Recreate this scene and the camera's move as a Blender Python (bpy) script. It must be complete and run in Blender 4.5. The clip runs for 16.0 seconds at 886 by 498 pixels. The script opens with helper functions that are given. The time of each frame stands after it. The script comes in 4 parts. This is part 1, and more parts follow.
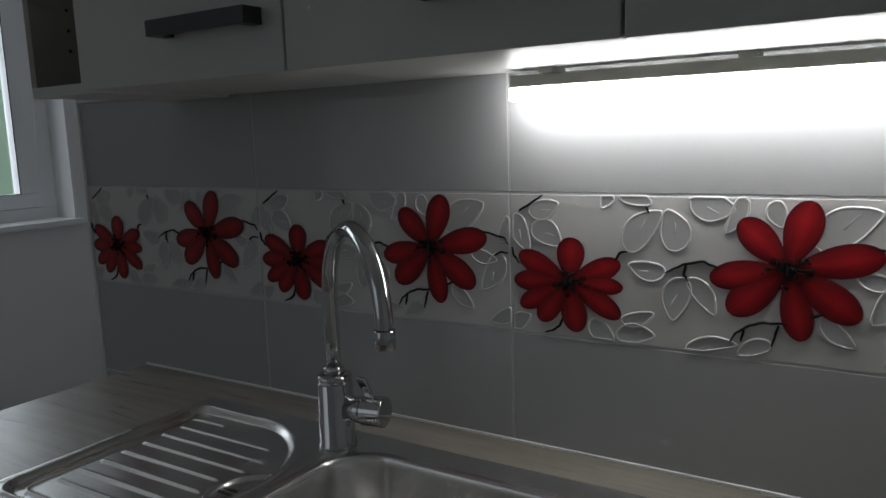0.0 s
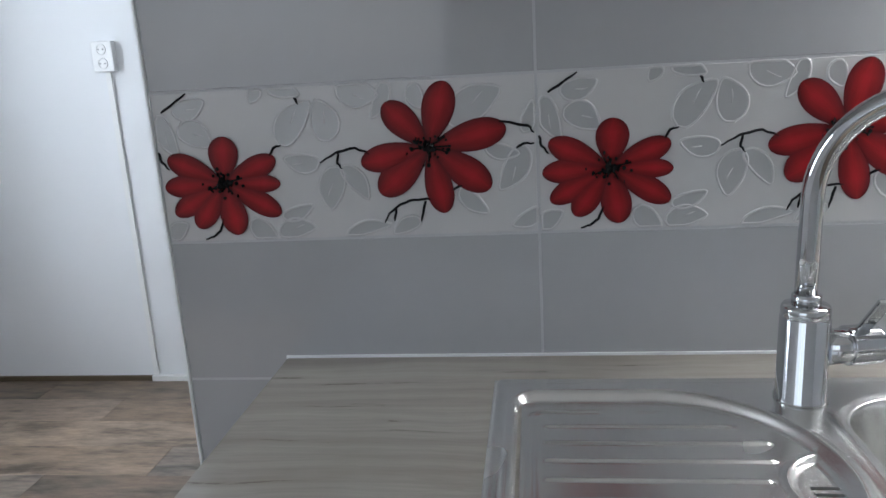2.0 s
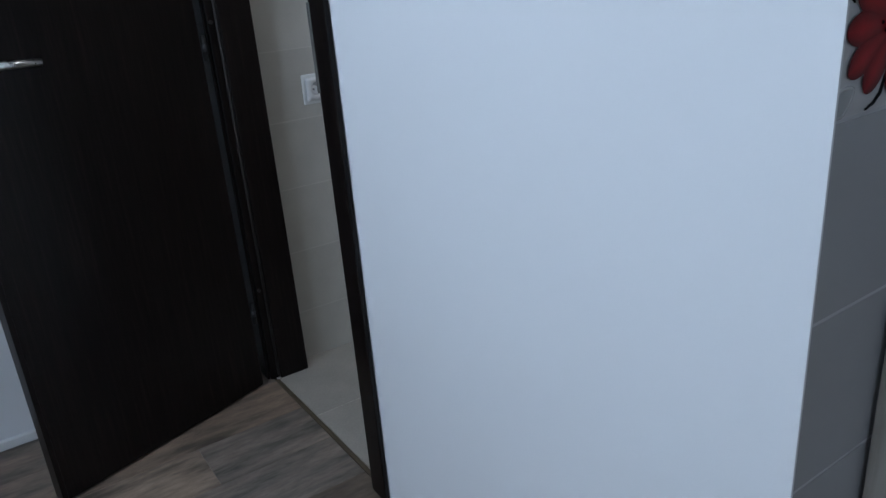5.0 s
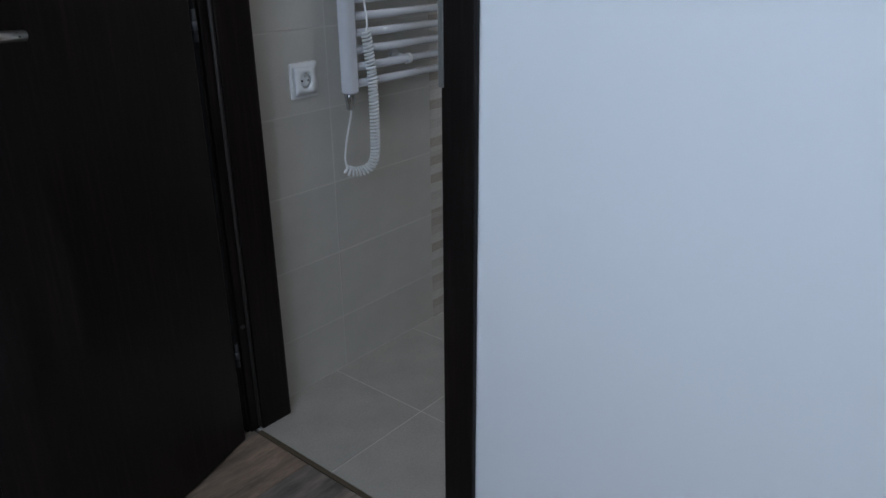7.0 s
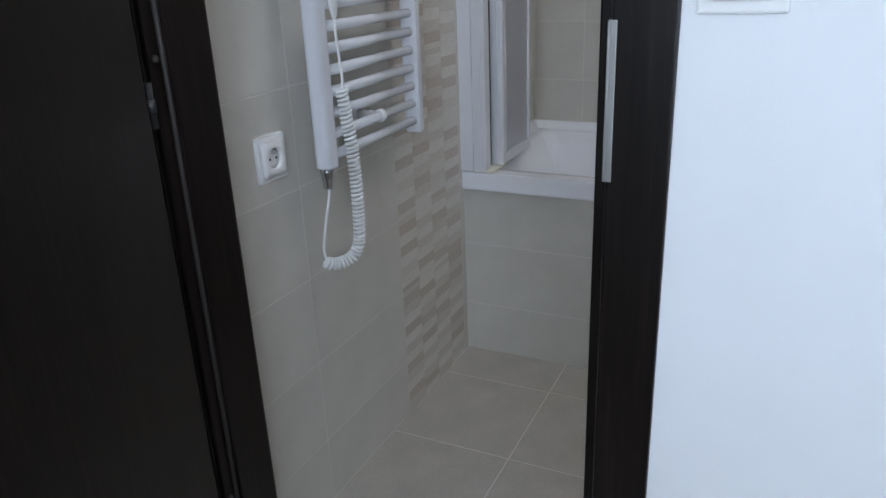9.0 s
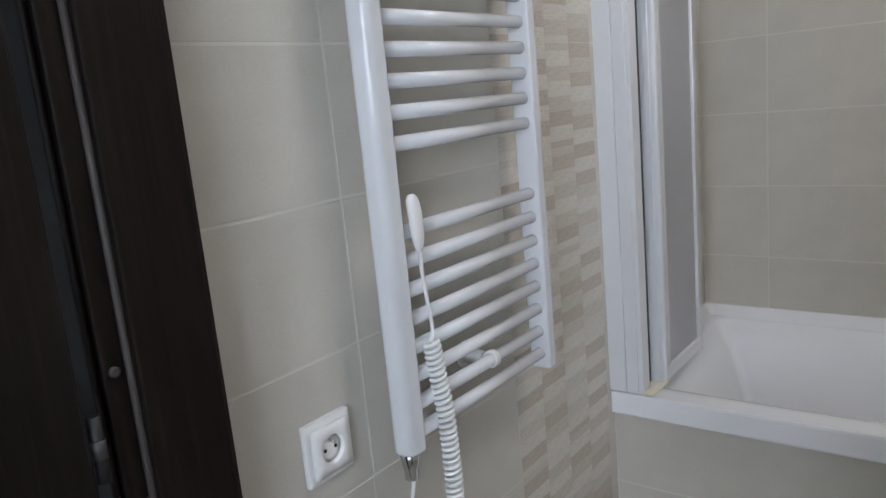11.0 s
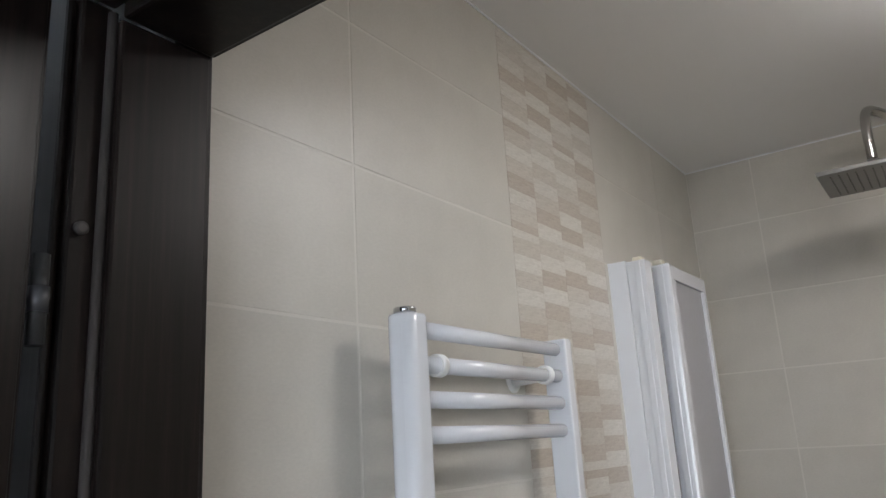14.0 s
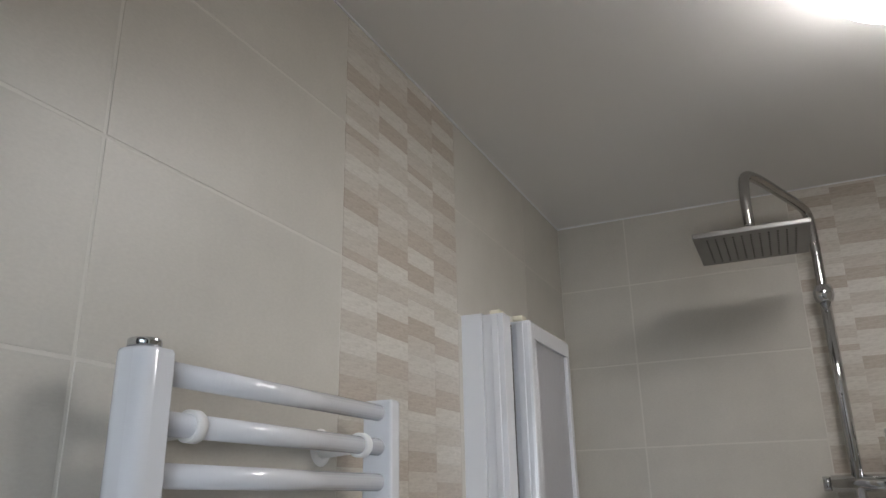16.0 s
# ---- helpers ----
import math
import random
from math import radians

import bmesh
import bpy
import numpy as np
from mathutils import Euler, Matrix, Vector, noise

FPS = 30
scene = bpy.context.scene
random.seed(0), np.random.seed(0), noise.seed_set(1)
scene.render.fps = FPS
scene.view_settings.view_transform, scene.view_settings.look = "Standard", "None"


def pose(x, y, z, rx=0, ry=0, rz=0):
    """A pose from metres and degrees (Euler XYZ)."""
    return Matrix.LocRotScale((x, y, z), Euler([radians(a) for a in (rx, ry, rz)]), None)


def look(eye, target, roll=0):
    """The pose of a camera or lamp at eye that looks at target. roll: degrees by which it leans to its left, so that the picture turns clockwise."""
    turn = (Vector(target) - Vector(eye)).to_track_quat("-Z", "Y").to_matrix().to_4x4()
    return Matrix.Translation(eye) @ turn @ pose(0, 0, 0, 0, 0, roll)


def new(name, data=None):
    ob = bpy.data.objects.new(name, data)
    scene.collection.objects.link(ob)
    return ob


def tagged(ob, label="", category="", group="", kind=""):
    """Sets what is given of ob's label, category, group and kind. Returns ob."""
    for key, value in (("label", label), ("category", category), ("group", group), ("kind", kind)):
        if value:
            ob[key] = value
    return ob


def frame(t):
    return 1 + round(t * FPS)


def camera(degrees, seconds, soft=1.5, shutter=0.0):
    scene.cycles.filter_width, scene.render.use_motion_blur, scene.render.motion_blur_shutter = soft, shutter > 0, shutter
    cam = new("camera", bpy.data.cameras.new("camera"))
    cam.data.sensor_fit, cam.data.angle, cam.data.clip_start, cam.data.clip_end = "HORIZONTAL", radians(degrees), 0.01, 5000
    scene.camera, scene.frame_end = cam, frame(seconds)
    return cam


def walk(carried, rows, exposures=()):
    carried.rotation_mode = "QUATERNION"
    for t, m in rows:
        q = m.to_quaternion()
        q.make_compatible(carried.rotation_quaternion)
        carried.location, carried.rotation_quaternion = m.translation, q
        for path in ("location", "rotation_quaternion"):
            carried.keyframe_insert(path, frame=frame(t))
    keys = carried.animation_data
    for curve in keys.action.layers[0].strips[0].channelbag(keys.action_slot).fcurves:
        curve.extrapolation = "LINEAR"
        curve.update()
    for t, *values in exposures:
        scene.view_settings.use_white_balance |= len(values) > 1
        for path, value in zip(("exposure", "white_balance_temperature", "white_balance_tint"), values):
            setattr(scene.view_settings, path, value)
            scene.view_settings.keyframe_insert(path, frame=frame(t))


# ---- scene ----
cam = camera(61.2, 16.0)
PATH = [
    (0, (1.483, -0.946, 1.295), (0.427, 0.725, 0.992), -1.9),
    (0.5, (1.252, -0.884, 1.305), (0.283, 0.817, 0.896), -2.2),
    (0.7, (1.154, -0.903, 1.285), (0.238, 0.829, 0.883), -1.1),
    (1, (0.977, -0.964, 1.268), (0.267, 0.851, 0.818), -2.9),
    (1.5, (0.731, -0.999, 1.234), (0.263, 0.888, 0.766), -3.8),
    (2, (0.498, -0.943, 1.228), (0.245, 0.981, 0.745), -3.4),
    (2.2, (0.382, -0.934, 1.229), (0.288, 1.0, 0.726), -2.2),
    (2.5, (0.236, -0.928, 1.209), (0.346, 1.004, 0.703), -3.7),
    (2.9, (0.056, -0.896, 1.2), (0.379, 1.001, 0.653), -3.3),
    (3, (0.013, -0.871, 1.195), (0.349, 1.021, 0.641), -3.4),
    (3.5, (-0.148, -0.73, 1.183), (0.34, 1.109, 0.568), -3.2),
    (4, (-0.345, -0.641, 1.175), (0.445, 1.088, 0.553), -0.6),
    (4.3, (-0.47, -0.589, 1.179), (0.492, 1.037, 0.522), -1.9),
    (4.5, (-0.532, -0.534, 1.184), (0.476, 1.071, 0.545), -2.3),
    (5, (-0.636, -0.346, 1.17), (0.379, 1.218, 0.447), -4.6),
    (5.2, (-0.672, -0.302, 1.182), (0.361, 1.236, 0.429), -3.5),
    (7.3, (-0.939, 0.362, 1.149), (0.556, 1.441, 0.373), -1.5),
    (7.5, (-0.956, 0.432, 1.171), (0.588, 1.423, 0.374), -2.1),
    (8, (-0.959, 0.588, 1.180), (0.681, 1.401, 0.378), -1.5),
    (8.2, (-0.939, 0.636, 1.170), (0.738, 1.434, 0.423), -1.8),
    (10.3, (-0.466, 0.98, 1.222), (1.173, 1.888, 0.522), -3.5),
    (10.5, (-0.409, 0.975, 1.24), (1.2, 1.997, 0.633), -4.0),
    (10.9, (-0.339, 0.984, 1.291), (1.207, 2.157, 0.811), -5.2),
    (11, (-0.324, 0.999, 1.28), (1.224, 2.202, 0.884), -5.4),
    (11.5, (-0.309, 1.04, 1.391), (1.239, 2.296, 1.23), -6.6),
    (11.8, (-0.325, 1.037, 1.411), (1.195, 2.335, 1.485), -5.2),
    (12, (-0.323, 1.054, 1.462), (1.216, 2.329, 1.559), -4.8),
    (12.5, (-0.328, 1.028, 1.492), (1.187, 2.305, 1.764), -3.5),
    (13, (-0.311, 1.067, 1.544), (1.222, 2.324, 1.808), -2.9),
    (13.5, (-0.293, 1.097, 1.587), (1.289, 2.266, 1.949), -2.6),
    (14, (-0.281, 1.126, 1.617), (1.312, 2.224, 2.125), -3.4),
    (14.5, (-0.276, 1.132, 1.634), (1.321, 2.18, 2.228), -4.2),
    (15, (-0.226, 1.146, 1.64), (1.409, 2.118, 2.259), -3.4),
    (15.5, (-0.108, 1.161, 1.648), (1.557, 2.092, 2.248), -2.2),
    (16, (-0.038, 1.185, 1.646), (1.68, 1.983, 2.287), -1.1),
]
EXPO = [(0.0, -2.8, 6450, 11), (0.5, -2.05, 6400, 12), (1.0, -1.45, 6300, 12), (1.5, -0.85, 6200, 12), (2.0, -0.52, 6150, 12), (3.0, -0.18, 6150, 11), (3.5, -0.3, 6000, 9), (4.0, -0.8, 5750, 10),
        (4.5, -1.2, 5550, 10), (5.0, -1.58, 5450, 10), (7.5, -1.65, 5600, 12), (8.2, -1.42, 5650, 12), (10.3, -0.5, 5950, 12), (12.0, -0.8, 6200, 13), (14.5, -0.8, 6250, 13), (16.0, -1.05, 6250, 13)]
walk(cam, [(t, look(eye, target, roll)) for t, eye, target, roll in PATH], EXPO)

# ---- light ----
world = bpy.data.worlds.new("world")
scene.world = world
world.use_nodes = True
wn = world.node_tree
sky = wn.nodes.new("ShaderNodeTexSky")
sky.sky_type, sky.sun_disc = "NISHITA", False
sky.sun_elevation, sky.sun_rotation = radians(55), radians(167)
sky.air_density, sky.dust_density = 1.0, 3.0
wn.nodes["Background"].inputs["Strength"].default_value = 0.14
wn.links.new(sky.outputs["Color"], wn.nodes["Background"].inputs["Color"])


def area_lamp(name, m, sx, sy, watts, colour, shape="RECTANGLE"):
    data = bpy.data.lights.new(name, "AREA")
    data.shape, data.size, data.energy, data.color = shape, sx, watts, colour
    if shape in ("RECTANGLE", "ELLIPSE"):
        data.size_y = sy
    ob = new(name, data)
    ob.matrix_world = m
    return ob


sun_data = bpy.data.lights.new("sun", "SUN")
sun_data.energy, sun_data.angle, sun_data.color = 5.0, radians(12), (1.0, 0.96, 0.9)
sun = new("sun", sun_data)
sun.matrix_world = look((0, -4, 6), (0.9, 0.0, 0))
# the sky's light in the west window, and an added fill lamp from the unseen south
area_lamp("window_light", look((-2.22, 0.28, 1.62), (0, 0.38, 1.40)), 1.34, 1.15, 73, (0.86, 0.94, 1.0))
area_lamp("living_room_window_light", look((-0.9, -3.02, 1.5), (-0.4, 0.0, 1.1)), 1.9, 1.5, 14, (0.88, 0.95, 1.0))
# the round lamp of the bathroom
area_lamp("bathroom_light", look((0.942, 0.925, 2.262), (0.942, 0.925, 0)), 0.3, 0.3, 2.3, (1.0, 0.955, 0.89), "DISK")

# ---- materials ----


def material(name):
    m = bpy.data.materials.new(name)
    m.use_nodes = True
    nt = m.node_tree
    return m, nt, nt.nodes["Principled BSDF"]


def node(nt, kind, **values):
    n = nt.nodes.new(kind)
    for k, v in values.items():
        n.inputs[k].default_value = v
    return n


def ramp(nt, fac, stops, interpolation="LINEAR"):
    r = nt.nodes.new("ShaderNodeValToRGB")
    r.color_ramp.interpolation = interpolation
    while len(r.color_ramp.elements) < len(stops):
        r.color_ramp.elements.new(0.5)
    for e, (p, c) in zip(r.color_ramp.elements, stops):
        e.position, e.color = p, (*c, 1)
    nt.links.new(fac, r.inputs["Fac"])
    return r.outputs["Color"]


def mixed(nt, kind, fac, a, b):
    n = nt.nodes.new("ShaderNodeMix")
    n.data_type, n.blend_type = "RGBA", kind
    for socket, v in ((n.inputs["Factor"], fac), (n.inputs["A"], a), (n.inputs["B"], b)):
        if isinstance(v, (float, int)):
            socket.default_value = v
        elif isinstance(v, tuple):
            socket.default_value = (*v, 1)
        else:
            nt.links.new(v, socket)
    return n.outputs["Result"]


def coords(nt, scale=(1, 1, 1), source="Object", turn=(0, 0, 0)):
    tc = nt.nodes.new("ShaderNodeTexCoord")
    mp = nt.nodes.new("ShaderNodeMapping")
    mp.inputs["Scale"].default_value = scale
    mp.inputs["Rotation"].default_value = turn
    nt.links.new(tc.outputs[source], mp.inputs["Vector"])
    return mp.outputs["Vector"]


def noise_of(nt, vec, scale, detail=4, rough=0.55):
    n = node(nt, "ShaderNodeTexNoise", Scale=scale, Detail=detail, Roughness=rough)
    nt.links.new(vec, n.inputs["Vector"])
    return n.outputs["Fac"]


def bump(nt, bsdf, height, strength, distance=0.01):
    b = node(nt, "ShaderNodeBump", Strength=strength, Distance=distance)
    nt.links.new(height, b.inputs["Height"])
    nt.links.new(b.outputs["Normal"], bsdf.inputs["Normal"])


def plain(name, colour, rough=0.5, metal=0.0, vary=0.06, grain=30.0, relief=0.05, coat=0.0, spec=0.5):
    """Paint, plastic or metal: a colour with two scales of slight variation and fine relief."""
    m, nt, p = material(name)
    v = coords(nt)
    a, b = noise_of(nt, v, 2.3, 3), noise_of(nt, v, grain, 5)
    dark, light = tuple(c * (1 - vary) for c in colour), tuple(min(1, c * (1 + vary)) for c in colour)
    base = mixed(nt, "MIX", a, dark, light)
    fine = mixed(nt, "MIX", b, tuple(c * (1 - vary * 0.6) for c in colour), light)
    nt.links.new(mixed(nt, "MIX", 0.5, base, fine), p.inputs["Base Color"])
    r = nt.nodes.new("ShaderNodeMapRange")
    r.inputs["To Min"].default_value, r.inputs["To Max"].default_value = max(0.02, rough * 0.8), min(1, rough * 1.2)
    nt.links.new(b, r.inputs["Value"])
    nt.links.new(r.outputs["Result"], p.inputs["Roughness"])
    p.inputs["Metallic"].default_value = metal
    p.inputs["Coat Weight"].default_value = coat
    p.inputs["Specular IOR Level"].default_value = spec
    if relief:
        bump(nt, p, b, relief, 0.002)
    return m


def dark_wood(name):
    """Wenge foil: nearly black brown with fine upright grain."""
    m, nt, p = material(name)
    v = coords(nt, (60, 60, 2.2))
    g, w = noise_of(nt, v, 2.0, 6, 0.65), noise_of(nt, coords(nt, (5, 5, 0.6)), 3, 4)
    c = ramp(nt, g, [(0.3, (0.0036, 0.0024, 0.0021)), (0.55, (0.0092, 0.0063, 0.0054)), (0.75, (0.021, 0.014, 0.0118))])
    nt.links.new(mixed(nt, "MULTIPLY", 0.5, c, ramp(nt, w, [(0.3, (0.6, 0.6, 0.6)), (0.7, (1.2, 1.15, 1.1))])), p.inputs["Base Color"])
    nt.links.new(ramp(nt, w, [(0.3, (0.30,) * 3), (0.7, (0.42,) * 3)]), p.inputs["Roughness"])
    p.inputs["Specular IOR Level"].default_value = 0.23
    bump(nt, p, g, 0.12, 0.001)
    return m


def pale_oak(name, along):
    """Grey-beige driftwood laminate, grain along one axis, with dark drying cracks."""
    m, nt, p = material(name)
    s = [10.0, 10.0, 10.0]
    s[along] = 0.42
    wob = coords(nt)
    warp = node(nt, "ShaderNodeTexNoise", Scale=2.6, Detail=3)
    nt.links.new(wob, warp.inputs["Vector"])
    add = nt.nodes.new("ShaderNodeMix")
    add.data_type, add.blend_type = "RGBA", "LINEAR_LIGHT"
    add.inputs["Factor"].default_value = 0.03
    nt.links.new(wob, add.inputs["A"])
    nt.links.new(warp.outputs["Color"], add.inputs["B"])
    mp = nt.nodes.new("ShaderNodeMapping")
    mp.inputs["Scale"].default_value = s
    nt.links.new(add.outputs["Result"], mp.inputs["Vector"])
    v = mp.outputs["Vector"]
    broad, fine = noise_of(nt, v, 0.9, 5, 0.6), noise_of(nt, v, 9, 8, 0.7)
    crack, cloud = noise_of(nt, v, 1.7, 7, 0.7), noise_of(nt, coords(nt), 5.5, 3)
    c = ramp(nt, broad, [(0.30, (0.130, 0.112, 0.092)), (0.42, (0.215, 0.192, 0.163)), (0.55, (0.285, 0.262, 0.230)), (0.72, (0.345, 0.323, 0.292))])
    c = mixed(nt, "MULTIPLY", 0.4, c, ramp(nt, fine, [(0.36, (0.6, 0.58, 0.55)), (0.58, (1.12, 1.12, 1.12))]))
    c = mixed(nt, "MULTIPLY", 0.6, c, ramp(nt, cloud, [(0.32, (0.80, 0.79, 0.77)), (0.6, (1.05, 1.05, 1.05))]))
    split = ramp(nt, crack, [(0.25, (0.2, 0.18, 0.16)), (0.30, (0.55, 0.52, 0.5)), (0.36, (1, 1, 1))])
    c = mixed(nt, "MULTIPLY", ramp(nt, cloud, [(0.42, (0.9,) * 3), (0.58, (0.1,) * 3)]), c, split)
    nt.links.new(c, p.inputs["Base Color"])
    nt.links.new(ramp(nt, fine, [(0.3, (0.26,) * 3), (0.7, (0.36,) * 3)]), p.inputs["Roughness"])
    p.inputs["Coat Weight"].default_value, p.inputs["Coat Roughness"].default_value = 0.3, 0.22
    bump(nt, p, fine, 0.05, 0.001)
    return m


def floor_oak(name):
    """Brown-grey vinyl oak planks; every plank has its own tone."""
    m, nt, p = material(name)
    info = nt.nodes.new("ShaderNodeObjectInfo")
    tc = nt.nodes.new("ShaderNodeTexCoord")
    off = nt.nodes.new("ShaderNodeVectorMath")
    off.operation = "MULTIPLY_ADD"
    nt.links.new(tc.outputs["Object"], off.inputs[0])
    off.inputs[1].default_value = (2.4, 10.0, 10.0)
    comb = nt.nodes.new("ShaderNodeCombineXYZ")
    mul = nt.nodes.new("ShaderNodeMath")
    mul.operation = "MULTIPLY"
    mul.inputs[1].default_value = 37.0
    nt.links.new(info.outputs["Random"], mul.inputs[0])
    nt.links.new(mul.outputs[0], comb.inputs[1])
    nt.links.new(mul.outputs[0], comb.inputs[2])
    nt.links.new(comb.outputs[0], off.inputs[2])
    v = off.outputs[0]
    broad, fine = noise_of(nt, v, 1.6, 5, 0.6), noise_of(nt, v, 8, 8, 0.7)
    tone = ramp(nt, info.outputs["Random"], [(0.0, (0.19, 0.145, 0.11)), (0.3, (0.30, 0.225, 0.165)), (0.55, (0.38, 0.295, 0.225)), (0.78, (0.235, 0.20, 0.17)), (1.0, (0.39, 0.285, 0.21))])
    c = mixed(nt, "MULTIPLY", 0.85, tone, ramp(nt, broad, [(0.34, (0.30, 0.30, 0.31)), (0.46, (0.85, 0.85, 0.85)), (0.7, (1.45, 1.38, 1.32))]))
    c = mixed(nt, "MULTIPLY", 0.6, c, ramp(nt, fine, [(0.35, (0.5, 0.48, 0.46)), (0.62, (1.15, 1.15, 1.15))]))
    nt.links.new(c, p.inputs["Base Color"])
    nt.links.new(ramp(nt, fine, [(0.3, (0.38,) * 3), (0.7, (0.55,) * 3)]), p.inputs["Roughness"])
    bump(nt, p, fine, 0.2, 0.001)
    return m


def stone_tile(name, colour, rough=0.35, speckle=0.12, cloud=0.08, coat=0.0):
    """Ceramic tile with a sandy print, slightly different from tile to tile."""
    m, nt, p = material(name)
    info = nt.nodes.new("ShaderNodeObjectInfo")
    v = coords(nt)
    fine, broad = noise_of(nt, coords(nt, (1, 1, 2.2)), 160, 4, 0.7), noise_of(nt, v, 9, 4)
    lo, hi = tuple(c * (1 - speckle) for c in colour), tuple(c * (1 + speckle) for c in colour)
    c = ramp(nt, fine, [(0.3, lo), (0.7, hi)])
    c = mixed(nt, "MULTIPLY", 1.0, c, ramp(nt, broad, [(0.3, (1 - cloud,) * 3), (0.7, (1 + cloud * 0.5,) * 3)]))
    c = mixed(nt, "MULTIPLY", 1.0, c, ramp(nt, info.outputs["Random"], [(0, (0.985, 0.985, 0.985)), (1, (1.01, 1.01, 1.01))]))
    nt.links.new(c, p.inputs["Base Color"])
    p.inputs["Roughness"].default_value = rough
    p.inputs["Coat Weight"].default_value = coat
    p.inputs["Coat Roughness"].default_value = 0.05
    bump(nt, p, broad, 0.03, 0.004)
    return m


def mosaic_stone(name, tones):
    """Printed mosaic strip in a sandy tone with fine scratches."""
    m, nt, p = material(name)
    info = nt.nodes.new("ShaderNodeObjectInfo")
    fine = noise_of(nt, coords(nt, (0.5, 0.5, 2.5), "Object", (0.05, 0.05, 0)), 150, 5, 0.75)
    tone = ramp(nt, info.outputs["Random"], [(0, tones[0]), (1, tones[1])])
    c = mixed(nt, "MULTIPLY", 0.8, tone, ramp(nt, fine, [(0.33, (0.8, 0.78, 0.76)), (0.6, (1.08, 1.08, 1.08))]))
    nt.links.new(c, p.inputs["Base Color"])
    p.inputs["Roughness"].default_value = 0.42
    bump(nt, p, fine, 0.12, 0.001)
    return m


def brushed(name, colour, rough, along):
    m, nt, p = material(name)
    s = [260.0, 260.0, 260.0]
    s[along] = 4.0
    g = noise_of(nt, coords(nt, tuple(s)), 1.0, 3)
    smudge = noise_of(nt, coords(nt), 6, 2)
    p.inputs["Base Color"].default_value = (*colour, 1)
    p.inputs["Metallic"].default_value = 1.0
    nt.links.new(ramp(nt, smudge, [(0.3, (rough * 0.9,) * 3), (0.7, (rough * 1.12,) * 3)]), p.inputs["Roughness"])
    return m


def petal_red(name):
    """Painted petal: deep red, darker towards the rim, with soft streaks along it."""
    m, nt, p = material(name)
    uv = nt.nodes.new("ShaderNodeUVMap")
    sep = nt.nodes.new("ShaderNodeSeparateXYZ")
    nt.links.new(uv.outputs["UV"], sep.inputs["Vector"])
    mp = nt.nodes.new("ShaderNodeMapping")
    mp.inputs["Scale"].default_value = (0.8, 2.2, 1)
    nt.links.new(uv.outputs["UV"], mp.inputs["Vector"])
    streak = noise_of(nt, mp.outputs["Vector"], 2.5, 3)
    across = ramp(nt, sep.outputs["Y"], [(0.0, (0.11, 0.004, 0.007)), (0.25, (0.24, 0.006, 0.009)), (0.5, (0.36, 0.009, 0.013)), (0.75, (0.24, 0.006, 0.009)), (1.0, (0.10, 0.004, 0.007))])
    along = ramp(nt, sep.outputs["X"], [(0.0, (0.35, 0.35, 0.35)), (0.25, (0.8, 0.8, 0.8)), (0.7, (1.1, 1.1, 1.1)), (1.0, (0.6, 0.6, 0.6))])
    c = mixed(nt, "MULTIPLY", 1.0, across, along)
    c = mixed(nt, "MULTIPLY", 0.45, c, ramp(nt, streak, [(0.3, (0.6, 0.55, 0.55)), (0.7, (1.15, 1.15, 1.15))]))
    nt.links.new(c, p.inputs["Base Color"])
    p.inputs["Roughness"].default_value = 0.5
    p.inputs["Specular IOR Level"].default_value = 0.25
    return m


def glowing(name, colour, strength):
    m, nt, p = material(name)
    p.inputs["Base Color"].default_value = (*colour, 1)
    p.inputs["Emission Color"].default_value = (*colour, 1)
    p.inputs["Emission Strength"].default_value = strength
    return m


def glass(name, rough=0.0, colour=(1, 1, 1)):
    m, nt, p = material(name)
    p.inputs["Base Color"].default_value = (*colour, 1)
    p.inputs["Transmission Weight"].default_value = 1.0
    p.inputs["Roughness"].default_value = rough
    p.inputs["IOR"].default_value = 1.45
    return m


WALL_PAINT = plain("white_wall_paint", (0.78, 0.79, 0.80), 0.75, vary=0.02, grain=220, relief=0.12, spec=0.3)
CEIL_PAINT = plain("ceiling_paint", (0.84, 0.83, 0.81), 0.85, vary=0.02, grain=180, relief=0.1, spec=0.2)
DARK = dark_wood("wenge")
OAK_TOP = pale_oak("driftwood_top", 0)
OAK_SIDE = pale_oak("driftwood_side", 2)
PLANK = floor_oak("oak_plank")
GROUT = plain("pale_grout", (0.54, 0.55, 0.56), 0.8, grain=300, relief=0.1)
GLOSS_TILE = plain("grey_gloss_tile", (0.43, 0.437, 0.447), 0.075, vary=0.015, grain=9, relief=0.006, spec=0.5)
DECOR_TILE = plain("white_satin_tile", (0.58, 0.58, 0.575), 0.3, vary=0.01, grain=12, relief=0.0)
LEAF = plain("leaf_glaze", (0.45, 0.457, 0.46), 0.22, vary=0.04, grain=60, relief=0.02, coat=0.4)
LEAF_RIM = plain("leaf_rim_glaze", (0.59, 0.59, 0.59), 0.25, vary=0.02, relief=0.0, coat=0.2)
PETAL = petal_red("petal_red")
INK = plain("black_glaze", (0.006, 0.006, 0.007), 0.65, relief=0.0, spec=0.15)
BATH_TILE = stone_tile("beige_tile", (0.545, 0.52, 0.465), 0.42, 0.045, 0.06)
FLOOR_TILE = stone_tile("floor_tile", (0.42, 0.39, 0.34), 0.42, 0.10, 0.12)
BATH_GROUT = plain("beige_grout", (0.615, 0.59, 0.535), 0.85, grain=300, relief=0.1)
FLOOR_GROUT = plain("floor_grout", (0.62, 0.59, 0.53), 0.85, grain=300, relief=0.1)
